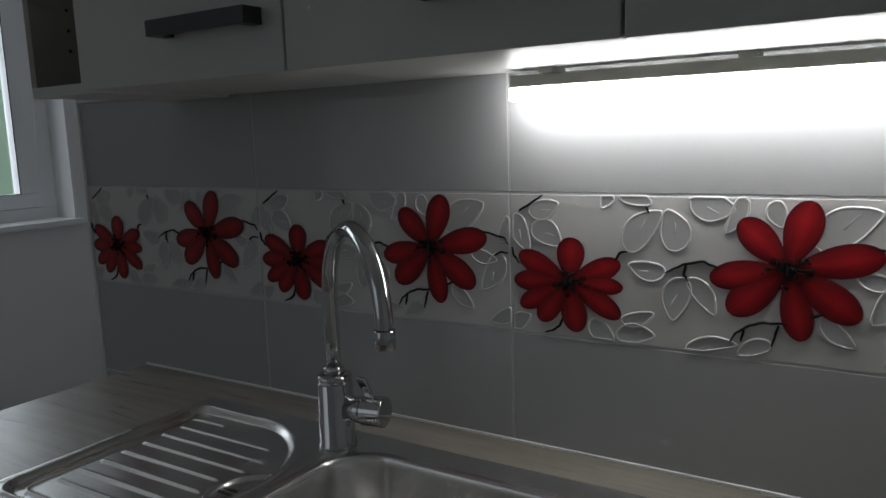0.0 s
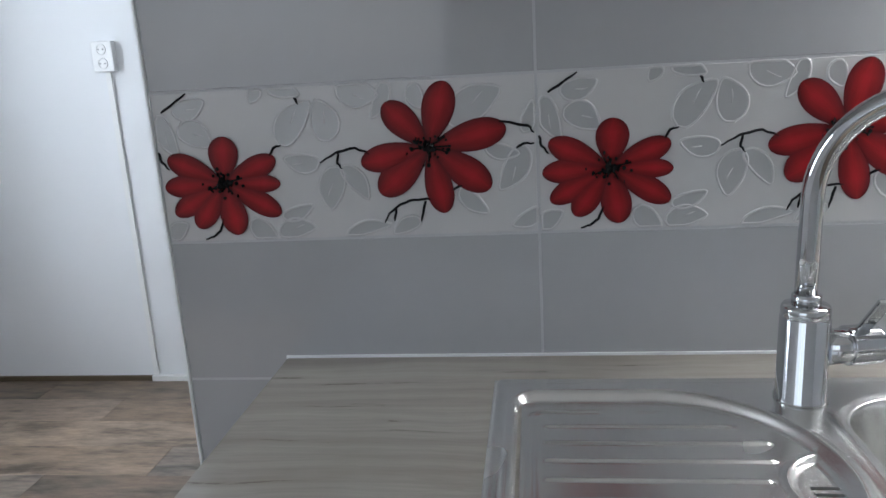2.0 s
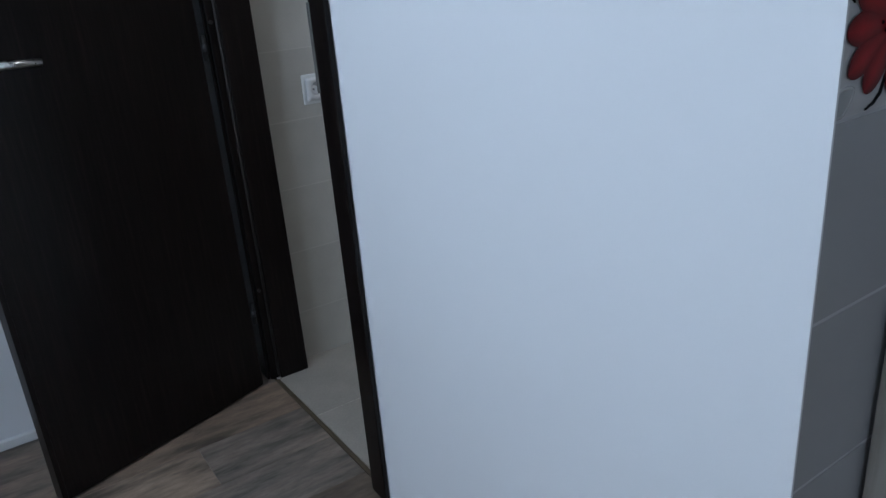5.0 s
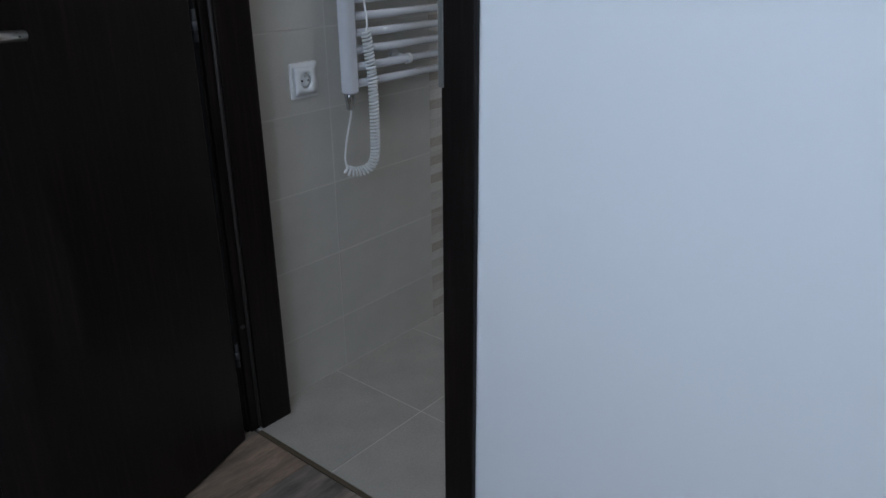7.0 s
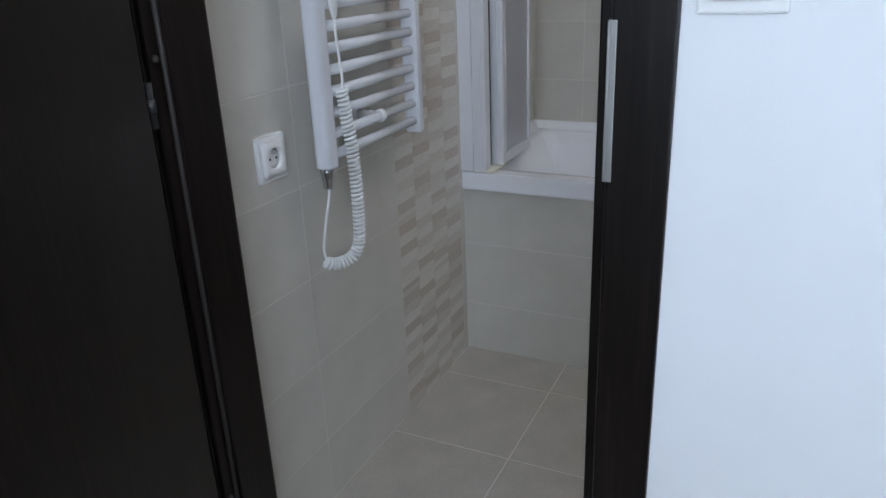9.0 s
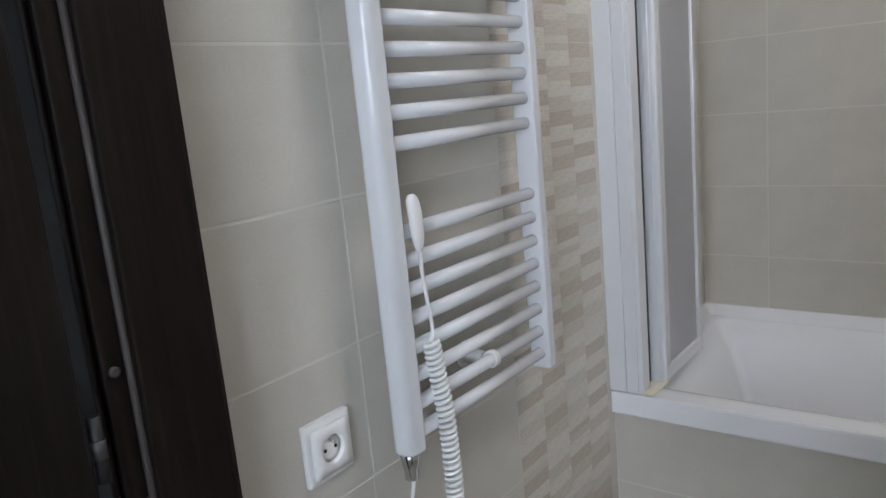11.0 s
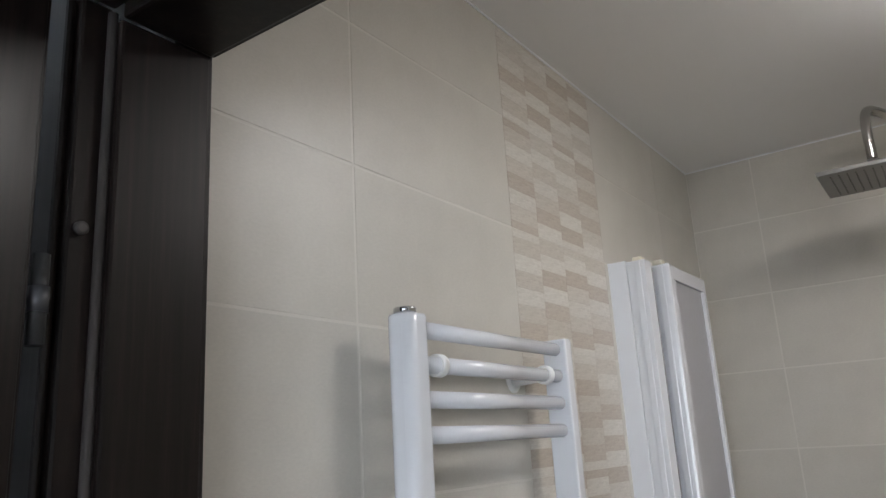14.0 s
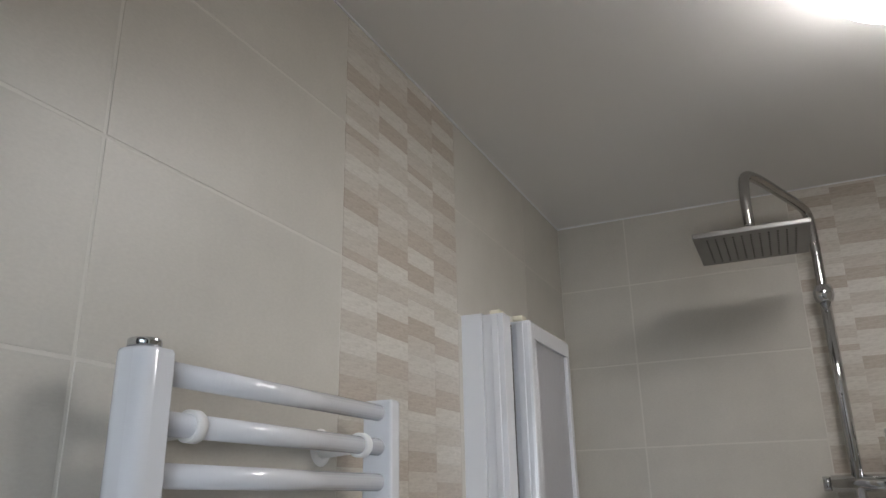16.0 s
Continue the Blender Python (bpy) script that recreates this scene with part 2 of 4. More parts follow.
MOSAIC = [mosaic_stone("mosaic_cream", ((0.61, 0.585, 0.53), (0.57, 0.54, 0.485))), mosaic_stone("mosaic_sand", ((0.54, 0.505, 0.45), (0.51, 0.47, 0.41))), mosaic_stone("mosaic_brown", ((0.475, 0.422, 0.36), (0.435, 0.38, 0.317)))]
ENAMEL = plain("white_enamel", (0.69, 0.70, 0.725), 0.16, vary=0.01, relief=0.0, coat=0.4)
ACRYLIC = plain("white_acrylic", (0.84, 0.85, 0.88), 0.12, vary=0.012, grain=8, relief=0.0, coat=0.5)
PLASTIC = plain("white_plastic", (0.80, 0.80, 0.79), 0.3, vary=0.015, relief=0.02)
PVC = plain("white_window_plastic", (0.78, 0.80, 0.82), 0.35, vary=0.02, relief=0.02)
CREAM = plain("cream_plastic", (0.72, 0.68, 0.55), 0.45, vary=0.05)
CABINET_WHITE = plain("cabinet_foil", (0.66, 0.67, 0.66), 0.4, vary=0.02, grain=90, relief=0.03)
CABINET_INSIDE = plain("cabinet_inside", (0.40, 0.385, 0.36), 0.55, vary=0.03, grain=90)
ANTHRACITE = plain("anthracite_metal", (0.07, 0.07, 0.075), 0.4, metal=0.6, vary=0.1)
CHROME = plain("chrome", (0.60, 0.61, 0.62), 0.045, metal=1.0, vary=0.02, relief=0.0)
NICKEL = plain("satin_nickel", (0.68, 0.67, 0.65), 0.28, metal=1.0, vary=0.04, relief=0.02)
DULL_METAL = plain("dull_metal", (0.34, 0.34, 0.32), 0.4, metal=0.85, vary=0.04, relief=0.0)
HEAD_METAL = plain("shower_head_metal", (0.30, 0.29, 0.28), 0.35, metal=0.8, vary=0.05, relief=0.0)
ARM_METAL = plain("shower_arm_metal", (0.46, 0.45, 0.44), 0.16, metal=1.0, vary=0.03, relief=0.0)
STEEL = brushed("sink_steel", (0.82, 0.815, 0.80), 0.25, 0)
BLACK = plain("black_rubber", (0.012, 0.012, 0.012), 0.6)
GREY_RUBBER = plain("grey_rubber", (0.035, 0.029, 0.026), 0.6)
LAMP_BODY = plain("lamp_housing", (0.68, 0.68, 0.62), 0.4, metal=0.2, vary=0.03)
SILICONE = plain("white_silicone", (0.80, 0.81, 0.83), 0.3, vary=0.02)
TUBE_GLOW = glowing("tube_glow", (1.0, 1.0, 0.97), 130.0)
DISC_GLOW = glowing("disc_glow", (1.0, 0.955, 0.89), 40.0)
PEARL = plain("pearl_panel", (0.38, 0.38, 0.40), 0.35, vary=0.06, grain=140, relief=0.35)
WINDOW_GLASS = glass("window_glass")
MINT = plain("mint_render", (0.42, 0.62, 0.47), 0.85, vary=0.06, grain=160, relief=0.3)
GRASS = plain("lawn", (0.07, 0.11, 0.045), 0.95, vary=0.3, grain=40)
FAR_WALL = plain("far_render", (0.50, 0.47, 0.45), 0.9, vary=0.08)
BARK = plain("bark", (0.10, 0.08, 0.065), 0.9, vary=0.2)
FOLIAGE = plain("foliage", (0.05, 0.075, 0.035), 0.8, vary=0.3)
SKIRTING = plain("brown_skirting", (0.10, 0.075, 0.045), 0.5, vary=0.15)

# ---- building helpers ----


def box(bm, x0, x1, y0, y1, z0, z1, bevel=0.0):
    vs = [bm.verts.new((x, y, z)) for x in (x0, x1) for y in (y0, y1) for z in (z0, z1)]
    fs = [bm.faces.new([vs[i] for i in f]) for f in ((0, 1, 3, 2), (4, 6, 7, 5), (0, 4, 5, 1), (2, 3, 7, 6), (0, 2, 6, 4), (1, 5, 7, 3))]
    if bevel:
        es = list({e for f in fs for e in f.edges})
        bmesh.ops.bevel(bm, geom=es, offset=bevel, segments=2, profile=0.6, affect="EDGES")
    return bm


def boxes(*rows, bevel=0.0):
    bm = bmesh.new()
    for r in rows:
        box(bm, *r, bevel=bevel)
    return bm


def tube(points, radius, sides=16, bm=None, closed_ends=True, squash=None):
    """A round bar along points; radius is one number or one for each point; squash flattens it along a direction."""
    bm = bm or bmesh.new()
    pts = [Vector(p) for p in points]
    rings, up = [], None
    for i, p in enumerate(pts):
        d = (pts[min(i + 1, len(pts) - 1)] - pts[max(i - 1, 0)]).normalized()
        if up is None:
            up = d.orthogonal().normalized()
        up = (up - d * up.dot(d)).normalized()
        side = d.cross(up)
        r = radius[i] if isinstance(radius, (list, tuple)) else radius
        ring = []
        for k in range(sides):
            a = 2 * math.pi * k / sides
            o = (up * math.cos(a) + side * math.sin(a)) * r
            if squash:
                ax, f = Vector(squash[0]), squash[1]
                o = o - ax * o.dot(ax) * (1 - f)
            ring.append(bm.verts.new(p + o))
        rings.append(ring)
    for a, b in zip(rings, rings[1:]):
        for k in range(sides):
            f = bm.faces.new((a[k], a[(k + 1) % sides], b[(k + 1) % sides], b[k]))
            f.smooth = True
    if closed_ends:
        bm.faces.new(rings[0][::-1])
        bm.faces.new(rings[-1])
    return bm


def lathe(profile, sides=32, bm=None, at=(0, 0, 0)):
    """A turned body from (radius, height) rows."""
    bm = bm or bmesh.new()
    rings = []
    for r, z in profile:
        rings.append([bm.verts.new((at[0] + r * math.cos(2 * math.pi * k / sides), at[1] + r * math.sin(2 * math.pi * k / sides), at[2] + z)) for k in range(sides)])
    for a, b in zip(rings, rings[1:]):
        for k in range(sides):
            bm.faces.new((a[k], a[(k + 1) % sides], b[(k + 1) % sides], b[k])).smooth = True
    bm.faces.new(rings[0][::-1])
    bm.faces.new(rings[-1])
    return bm


def turned(bm, m):
    bm.transform(m)
    return bm


def mesh_of(name, bm, mat):
    me = bpy.data.meshes.new(name)
    bmesh.ops.recalc_face_normals(bm, faces=bm.faces)
    bm.to_mesh(me)
    bm.free()
    if mat:
        me.materials.append(mat)
    return me


def part(name, bm, mat, parent, label=""):
    ob = new(name, mesh_of(name, bm, mat))
    ob.parent = parent
    return tagged(ob, label)


def solid(name, bm, mat, label, category, group="", kind=""):
    return tagged(new(name, mesh_of(name, bm, mat)), label, category, group, kind)


def empty(name, at, label, category, group="", kind=""):
    ob = new(name)
    ob.location = at
    ob.empty_display_size = 0.05
    return tagged(ob, label, category, group, kind)


def piece(name, me, parent, m, label=""):
    ob = new(name, me)
    ob.parent = parent
    ob.matrix_local = m
    return tagged(ob, label)


def slab(w, d, h, e=0.0012):
    """A tile or plank: w by h face looking along -y, d thick, with a soft front arris. Its front lies at y = 0."""
    bm = bmesh.new()
    back = [bm.verts.new((x, d, z)) for x, z in ((0, 0), (w, 0), (w, h), (0, h))]
    mid = [bm.verts.new((x, e, z)) for x, z in ((0, 0), (w, 0), (w, h), (0, h))]
    front = [bm.verts.new((x, 0, z)) for x, z in ((e, e), (w - e, e), (w - e, h - e), (e, h - e))]
    for a, b in ((back, mid), (mid, front)):
        for k in range(4):
            bm.faces.new((a[k], a[(k + 1) % 4], b[(k + 1) % 4], b[k]))
    bm.faces.new(front)
    return bm


# ---- structure ----
CEILING = 2.55          # kitchen and hall
BATH_CEILING = 2.342
WEST, NORTH, SOUTH, EAST = -1.885, 1.822, -3.1, 2.6
BATH_Y = 1.712          # tiled bathroom wall with the radiator
BATH_X = 1.83           # tiled wall behind the tub

floor_base = solid("floor", boxes((WEST - 0.1, EAST, SOUTH, NORTH, -0.12, -0.008)), GREY_RUBBER, "brown oak-look vinyl plank floor", "floor", kind="structure")
bath_floor = solid("floor_bathroom", boxes((0.016, BATH_X + 0.1, 0.1, BATH_Y + 0.008, -0.0075, -0.0007)), FLOOR_GROUT, "grey-beige square tiled bathroom floor", "floor", kind="structure")
wall_kitchen = solid("wall_kitchen", boxes((0.0, EAST, 0.008, 0.1, 0.0, CEILING), (0.0, EAST, 0.0005, 0.008, 0.0, 1.383)), GROUT, "kitchen wall with grey tiles and a flower border", "wall", kind="structure")
part("plaster", boxes((0.0, EAST, 0.0, 0.0075, 1.3855, CEILING), (-0.003, 0.0, -0.004, 0.1, 0, CEILING)), WALL_PAINT, wall_kitchen, "white painted plaster")
solid("wall_bathroom_west", boxes((-0.003, 0.1, 0.1, 1.0, 0, CEILING), (0.0, 0.1, 1.0, 1.68, 2.0, CEILING), (0.0, 0.1, 1.68, NORTH, 0, CEILING)), WALL_PAINT, "smooth white painted wall beside the bathroom door", "wall", kind="structure")
solid("wall_north", boxes((WEST - 0.25, 0.1, NORTH, NORTH + 0.15, 0, CEILING)), WALL_PAINT, "white painted hall wall", "wall", kind="structure")
# window opening in the west wall
WY0, WY1, WZ0, WZ1 = -0.45, 1.125, 0.955, 2.22
solid("wall_west", boxes((WEST - 0.30, WEST, SOUTH, WY0, 0, CEILING), (WEST - 0.30, WEST, WY1, NORTH, 0, CEILING), (WEST - 0.30, WEST, WY0, WY1, 0, WZ0), (WEST - 0.30, WEST, WY0, WY1, WZ1, CEILING)), WALL_PAINT, "white painted wall with a window", "wall", kind="structure")
# made-up opening for the south fill lamp, out of view
SX0, SX1, SZ0, SZ1 = -1.9, 0.1, 0.75, 2.25
solid("wall_south", boxes((WEST - 0.3, SX0, SOUTH - 0.25, SOUTH, 0, CEILING), (SX1, EAST + 0.15, SOUTH - 0.25, SOUTH, 0, CEILING), (SX0, SX1, SOUTH - 0.25, SOUTH, 0, SZ0), (SX0, SX1, SOUTH - 0.25, SOUTH, SZ1, CEILING)), WALL_PAINT, "white painted living room wall", "wall", kind="structure")
solid("wall_east", boxes((EAST, EAST + 0.15, SOUTH, 0.1, 0, CEILING)), WALL_PAINT, "white painted kitchen wall", "wall", kind="structure")
solid("ceiling", boxes((WEST - 0.3, EAST + 0.15, SOUTH - 0.25, NORTH + 0.15, CEILING, CEILING + 0.12)), CEIL_PAINT, "white painted ceiling", "ceiling", kind="structure")
solid("ceiling_bathroom", boxes((0.1, BATH_X + 0.1, 0.1, BATH_Y + 0.1, BATH_CEILING, BATH_CEILING + 0.05)), CEIL_PAINT, "white painted bathroom ceiling", "ceiling", kind="structure")
wall_bath = solid("wall_bathroom_north", boxes((0.1, BATH_X + 0.1, BATH_Y - 0.0035, NORTH, -0.01, BATH_CEILING + 0.05)), BATH_GROUT, "beige tiled bathroom wall with a mosaic column", "wall", kind="structure")
wall_end = solid("wall_bathroom_east", boxes((BATH_X - 0.0035, BATH_X + 0.12, 0.1, BATH_Y - 0.0035, -0.01, BATH_CEILING + 0.05)), BATH_GROUT, "beige tiled wall behind the tub with a mosaic column", "wall", kind="structure")
solid("wall_bathroom_south", boxes((0.1, BATH_X, 0.1, 0.13, 0, BATH_CEILING)), BATH_TILE, "beige bathroom wall", "wall", kind="structure")
solid("trim_ceiling_bathroom", boxes((0.1, BATH_X - 0.004, BATH_Y - 0.0065, BATH_Y, BATH_CEILING - 0.0035, BATH_CEILING - 0.0005), (BATH_X - 0.0065, BATH_X, 0.13, BATH_Y, BATH_CEILING - 0.0035, BATH_CEILING - 0.0005)), SILICONE, "white sealant line under the bathroom ceiling", "trim", kind="structure")
solid("trim_tile_top", boxes((0.0, 0.42, -0.006, -0.0005, 1.3835, 1.3875)), SILICONE, "white tile edge trim", "trim", kind="structure")
# threshold strip and skirting of the hall
solid("trim_threshold", boxes((0.004, 0.016, 1.02, 1.64, -0.004, 0.003)), SKIRTING, "dark joint strip at the bathroom threshold", "trim", kind="structure")
solid("baseboard", boxes((WEST, -1.125, NORTH - 0.012, NORTH, 0, 0.022), (WEST, WEST + 0.012, SOUTH, NORTH - 0.012, 0, 0.022), bevel=0.002), SKIRTING, "low brown wooden skirting strip", "skirting", kind="structure")

# ---- west window ----
window = empty("window_1", (WEST - 0.07, 0.36, WZ0), "white plastic window with a deep reveal", "window", kind="structure")


def wbox(*r, bevel=0.003):
    bm = boxes(*r, bevel=bevel)
    bm.transform(Matrix.Translation((-(WEST - 0.07), -0.36, -WZ0)))
    return bm


fx0, fx1 = WEST - 0.20, WEST - 0.14
part("window_frame", wbox((fx0, fx1, WY0, WY1, WZ0, WZ0 + 0.06), (fx0, fx1, WY0, WY1, WZ1 - 0.06, WZ1), (fx0, fx1, WY0, WY0 + 0.06, WZ0 + 0.06, WZ1 - 0.06), (fx0, fx1, WY1 - 0.075, WY1, WZ0 + 0.06, WZ1 - 0.06)), PVC, window)
for a, b in ((WY0 + 0.063, 0.34), (0.345, WY1 - 0.078)):
    sash = part("sash", wbox((fx0 + 0.01, fx1 + 0.012, a, b, WZ0 + 0.063, WZ0 + 0.13), (fx0 + 0.01, fx1 + 0.012, a, b, WZ1 - 0.13, WZ1 - 0.063), (fx0 + 0.01, fx1 + 0.012, a, a + 0.07, WZ0 + 0.13, WZ1 - 0.13), (fx0 + 0.01, fx1 + 0.012, b - 0.095, b, WZ0 + 0.13, WZ1 - 0.13)), PVC, window)
    pane = part("pane", wbox((fx0 + 0.03, fx0 + 0.036, a + 0.068, b - 0.093, WZ0 + 0.128, WZ1 - 0.128), bevel=0), WINDOW_GLASS, sash, "clear window pane")
    pane.visible_shadow = False
    part("gasket", wbox((fx1 + 0.0125, fx1 + 0.0145, a + 0.070, b - 0.095, WZ0 + 0.127, WZ0 + 0.131), (fx1 + 0.0125, fx1 + 0.0145, b - 0.099, b - 0.095, WZ0 + 0.131, WZ1 - 0.13), bevel=0), BLACK, sash, "thin black gasket")
part("window_sill", wbox((WEST - 0.139, WEST + 0.035, WY0 - 0.03, WY1 + 0.03, WZ0 - 0.024, WZ0 + 0.004), bevel=0.005), PVC, window, "white window board")
part("pull_cord", tube([(0.022 , WY1 - 0.36 - 0.118 + 0.01 * math.sin(k * 0.5) * (k / 12), 0.62 - 0.035 * k) for k in range(13)], 0.0015, 6), PLASTIC, window, "thin white blind cord")
# added window, never in view, that frames the south fill lamp
unseen_window = empty("added_window", (-0.9, SOUTH, SZ0), "added unseen white window around the south fill light", "window", kind="structure")
part("window_frame", turned(boxes((SX0, SX1, SOUTH - 0.16, SOUTH - 0.10, SZ0, SZ0 + 0.07), (SX0, SX1, SOUTH - 0.16, SOUTH - 0.10, SZ1 - 0.07, SZ1), (SX0, SX0 + 0.07, SOUTH - 0.16, SOUTH - 0.10, SZ0 + 0.07, SZ1 - 0.07), (SX1 - 0.07, SX1, SOUTH - 0.16, SOUTH - 0.10, SZ0 + 0.07, SZ1 - 0.07), (-0.94, -0.86, SOUTH - 0.16, SOUTH - 0.10, SZ0 + 0.07, SZ1 - 0.07), bevel=0.003), Matrix.Translation((0.9, -SOUTH, -SZ0))), PVC, unseen_window)

# outside: the mint-green outer reveal, lawn, a far house and trees
solid("facade_reveal", boxes((WEST - 0.62, WEST - 0.30, WY1 - 0.06, WY1 + 0.12, 0.2, 2.6)), MINT, "mint-green rendered outer reveal of the facade", "facade", kind="structure")
solid("ground", boxes((-80, WEST - 0.7, -60, 60, -6.2, -6.0)), GRASS, "lawn far below the window", "ground", kind="structure")
house = empty("apartment_building", (-34, 14, -6), "pale grey apartment building across the lawn", "building")
part("wall", boxes((-5, 5, -14, 14, 0, 11)), FAR_WALL, house)
part("roof", boxes((-5.4, 5.4, -14.4, 14.4, 11, 11.5)), SKIRTING, house)
for k in range(24):
    part("window", boxes((5.0, 5.06, -12.4 + 3.2 * (k % 8), -10.9 + 3.2 * (k % 8), 1.6 + 3.1 * (k // 8), 3.1 + 3.1 * (k // 8))), BLACK, house, "dark far window")
rnd = random.Random(5)
for n, (tx, ty, th) in enumerate(((-14, 5.2, 6.5), (-17, 9.5, 8), (-19, 3.0, 7))):
    tree = empty("tree", (tx, ty, -6), "leafy dark green tree on the lawn", "tree", "trees outside")
    trunk = tube([(0, 0, 0), (0.05, 0.1, 1.5), (0.1, 0, 3.2), (0, 0.1, th * 0.8)], [0.22, 0.17, 0.12, 0.04], 8)
    for k in range(9):
        a, z = rnd.uniform(0, 6.28), rnd.uniform(2, th * 0.75)
        tube([(0.05, 0.05, z), (math.cos(a) * 0.8, math.sin(a) * 0.8, z + 0.6), (math.cos(a) * 1.6, math.sin(a) * 1.6, z + 1.0)], [0.07, 0.05, 0.015], 6, trunk)
    part("trunk", trunk, BARK, tree)
    crown = bmesh.new()
    for k in range(1300):
        a, z, r = rnd.uniform(0, 6.28), rnd.uniform(1.8, th), rnd.random() ** 0.6
        w = 2.1 * math.sin(math.pi * min(1, max(0.05, (z - 1.4) / (th - 1.2))) ** 0.8) * r + 0.1
        c = Vector((math.cos(a) * w, math.sin(a) * w, z))
        d = [Vector([rnd.uniform(-1, 1) for _ in range(3)]).normalized() * rnd.uniform(0.10, 0.22) for _ in range(3)]
        crown.faces.new([crown.verts.new(c + q) for q in d])
    part("crown", crown, FOLIAGE, tree)

# ---- door frame and door of the bathroom ----
FY0, FY1, FTOP = 1.005, 1.642, 1.972
door_frame = empty("door_frame", (0.0, 1.325, 0.0), "dark wenge door frame with rounded casing", "door frame", kind="structure")


def fbox(*r, bevel=0.002):
    bm = boxes(*r, bevel=bevel)
    bm.transform(Matrix.Translation((0, -1.325, 0)))
    return bm


# hinge side, latch side and head, each with a lining, a stop and a casing
for name, rows in (
    ("hinge_jamb", ((-0.004, 0.024, FY1 + 0.012, FY1 + 0.045, 0, FTOP + 0.012), (0.024, 0.112, FY1, FY1 + 0.045, 0, FTOP))),
    ("latch_jamb", ((-0.004, 0.024, FY0 - 0.030, FY0, 0, FTOP + 0.012), (0.024, 0.112, FY0 - 0.030, FY0 + 0.020, 0, FTOP))),
    ("head_jamb", ((-0.004, 0.024, FY0, FY1 + 0.012, FTOP + 0.012, FTOP + 0.04), (0.024, 0.112, FY0 + 0.020, FY1, FTOP, FTOP + 0.04))),
    ("hinge_casing", ((-0.012, -0.0045, FY1 + 0.018, FY1 + 0.080, 0, FTOP + 0.075),)),
    ("latch_casing", ((-0.016, -0.0045, FY0 - 0.068, FY0 - 0.002, 0, FTOP + 0.075),)),
    ("head_casing", ((-0.016, -0.0045, FY0 - 0.002, FY1 + 0.018, FTOP + 0.018, FTOP + 0.075),)),
    ("inner_casing", ((0.1005, 0.116, FY1 + 0.002, FY1 + 0.060, 0, FTOP + 0.06),)),
    ("inner_head_casing", ((0.1125, 0.116, FY0 + 0.012, FY1 + 0.002, FTOP + 0.002, FTOP + 0.06),)),
):
    part(name, fbox(*rows, bevel=0.003), DARK, door_frame)
part("seal", tube([(0.021, FY1 + 0.009 - 1.325, 0.01), (0.021, FY1 + 0.009 - 1.325, FTOP + 0.006)], 0.0042, 8), GREY_RUBBER, door_frame, "brown rubber door seal")
part("seal", tube([(0.021, FY0 + 0.003 - 1.325, 0.01), (0.021, FY0 + 0.003 - 1.325, FTOP + 0.006)], 0.0042, 8), GREY_RUBBER, door_frame, "brown rubber door seal")
plate = boxes((-0.0185, -0.0162, FY0 - 0.0085, FY0 - 0.0015, 0.944, 1.112), (-0.0185, -0.006, FY0 - 0.0015, FY0 + 0.0012, 0.944, 1.112), bevel=0.0009)
plate.transform(Matrix.Translation((0, -1.325, 0)))
part("strike_plate", plate, DULL_METAL, door_frame, "satin metal strike plate")
for z in (0.30, 1.06, 1.79):
    part("hinge_cap", turned(lathe([(0.0055, -0.002), (0.0055, 0.002), (0.003, 0.003)], 14), Matrix.Translation((0.006, FY1 + 0.0095 - 1.325, z)) @ pose(0, 0, 0, 90, 0, 0)), GREY_RUBBER, door_frame, "small brown cover cap")

HINGE, SWING = Vector((-0.024, 1.638, 0)), math.atan2(-0.198, -0.602)
door = empty("door_1", HINGE, "dark wenge interior door standing wide open into the hall", "door", kind="structure")
door.rotation_euler = (0, 0, SWING)
# local x runs from the hinge to the latch edge, local -y (turned away) faces the wall behind; the visible face is at +y
LEAF_W = 0.636
part("leaf", boxes((0.012, LEAF_W, -0.040, -0.002, 0.008, 1.972), (0.016, LEAF_W - 0.012, -0.0025, 0.0, 0.008, 1.966), bevel=0.0015), DARK, door, "flat wenge door leaf")
part("edge_strip", boxes((LEAF_W + 0.0002, LEAF_W + 0.001, -0.036, -0.006, 0.94, 1.16)), NICKEL, door, "metal latch plate on the door edge")
part("latch_bolt", boxes((LEAF_W + 0.001, LEAF_W + 0.012, -0.028, -0.014, 1.062, 1.092), bevel=0.002), NICKEL, door)
for z, r in ((1.034, 0.0255), (0.962, 0.0255)):
    rose = turned(lathe([(r, 0), (r, 0.006), (r - 0.002, 0.008), (0.012, 0.0085)], 36), Matrix.Translation((0.572, 0.0, z)) @ pose(0, 0, 0, -90, 0, 0))
    rosette = part("rosette", rose, NICKEL, door, "round satin nickel rosette")
    if z < 1:
        part("thumb_turn", turned(lathe([(0.009, 0.0085), (0.009, 0.02), (0.007, 0.022)], 20), Matrix.Translation((0.572, 0.0, z)) @ pose(0, 0, 0, -90, 0, 0)), NICKEL, rosette)
lever = tube([(0.572, 0.006, 1.034), (0.572, 0.035, 1.034), (0.566, 0.046, 1.034), (0.553, 0.050, 1.034), (0.50, 0.050, 1.033), (0.442, 0.050, 1.030)], [0.0095, 0.009, 0.009, 0.0088, 0.0085, 0.008], 18)
part("lever", lever, NICKEL, door, "straight satin nickel lever handle")
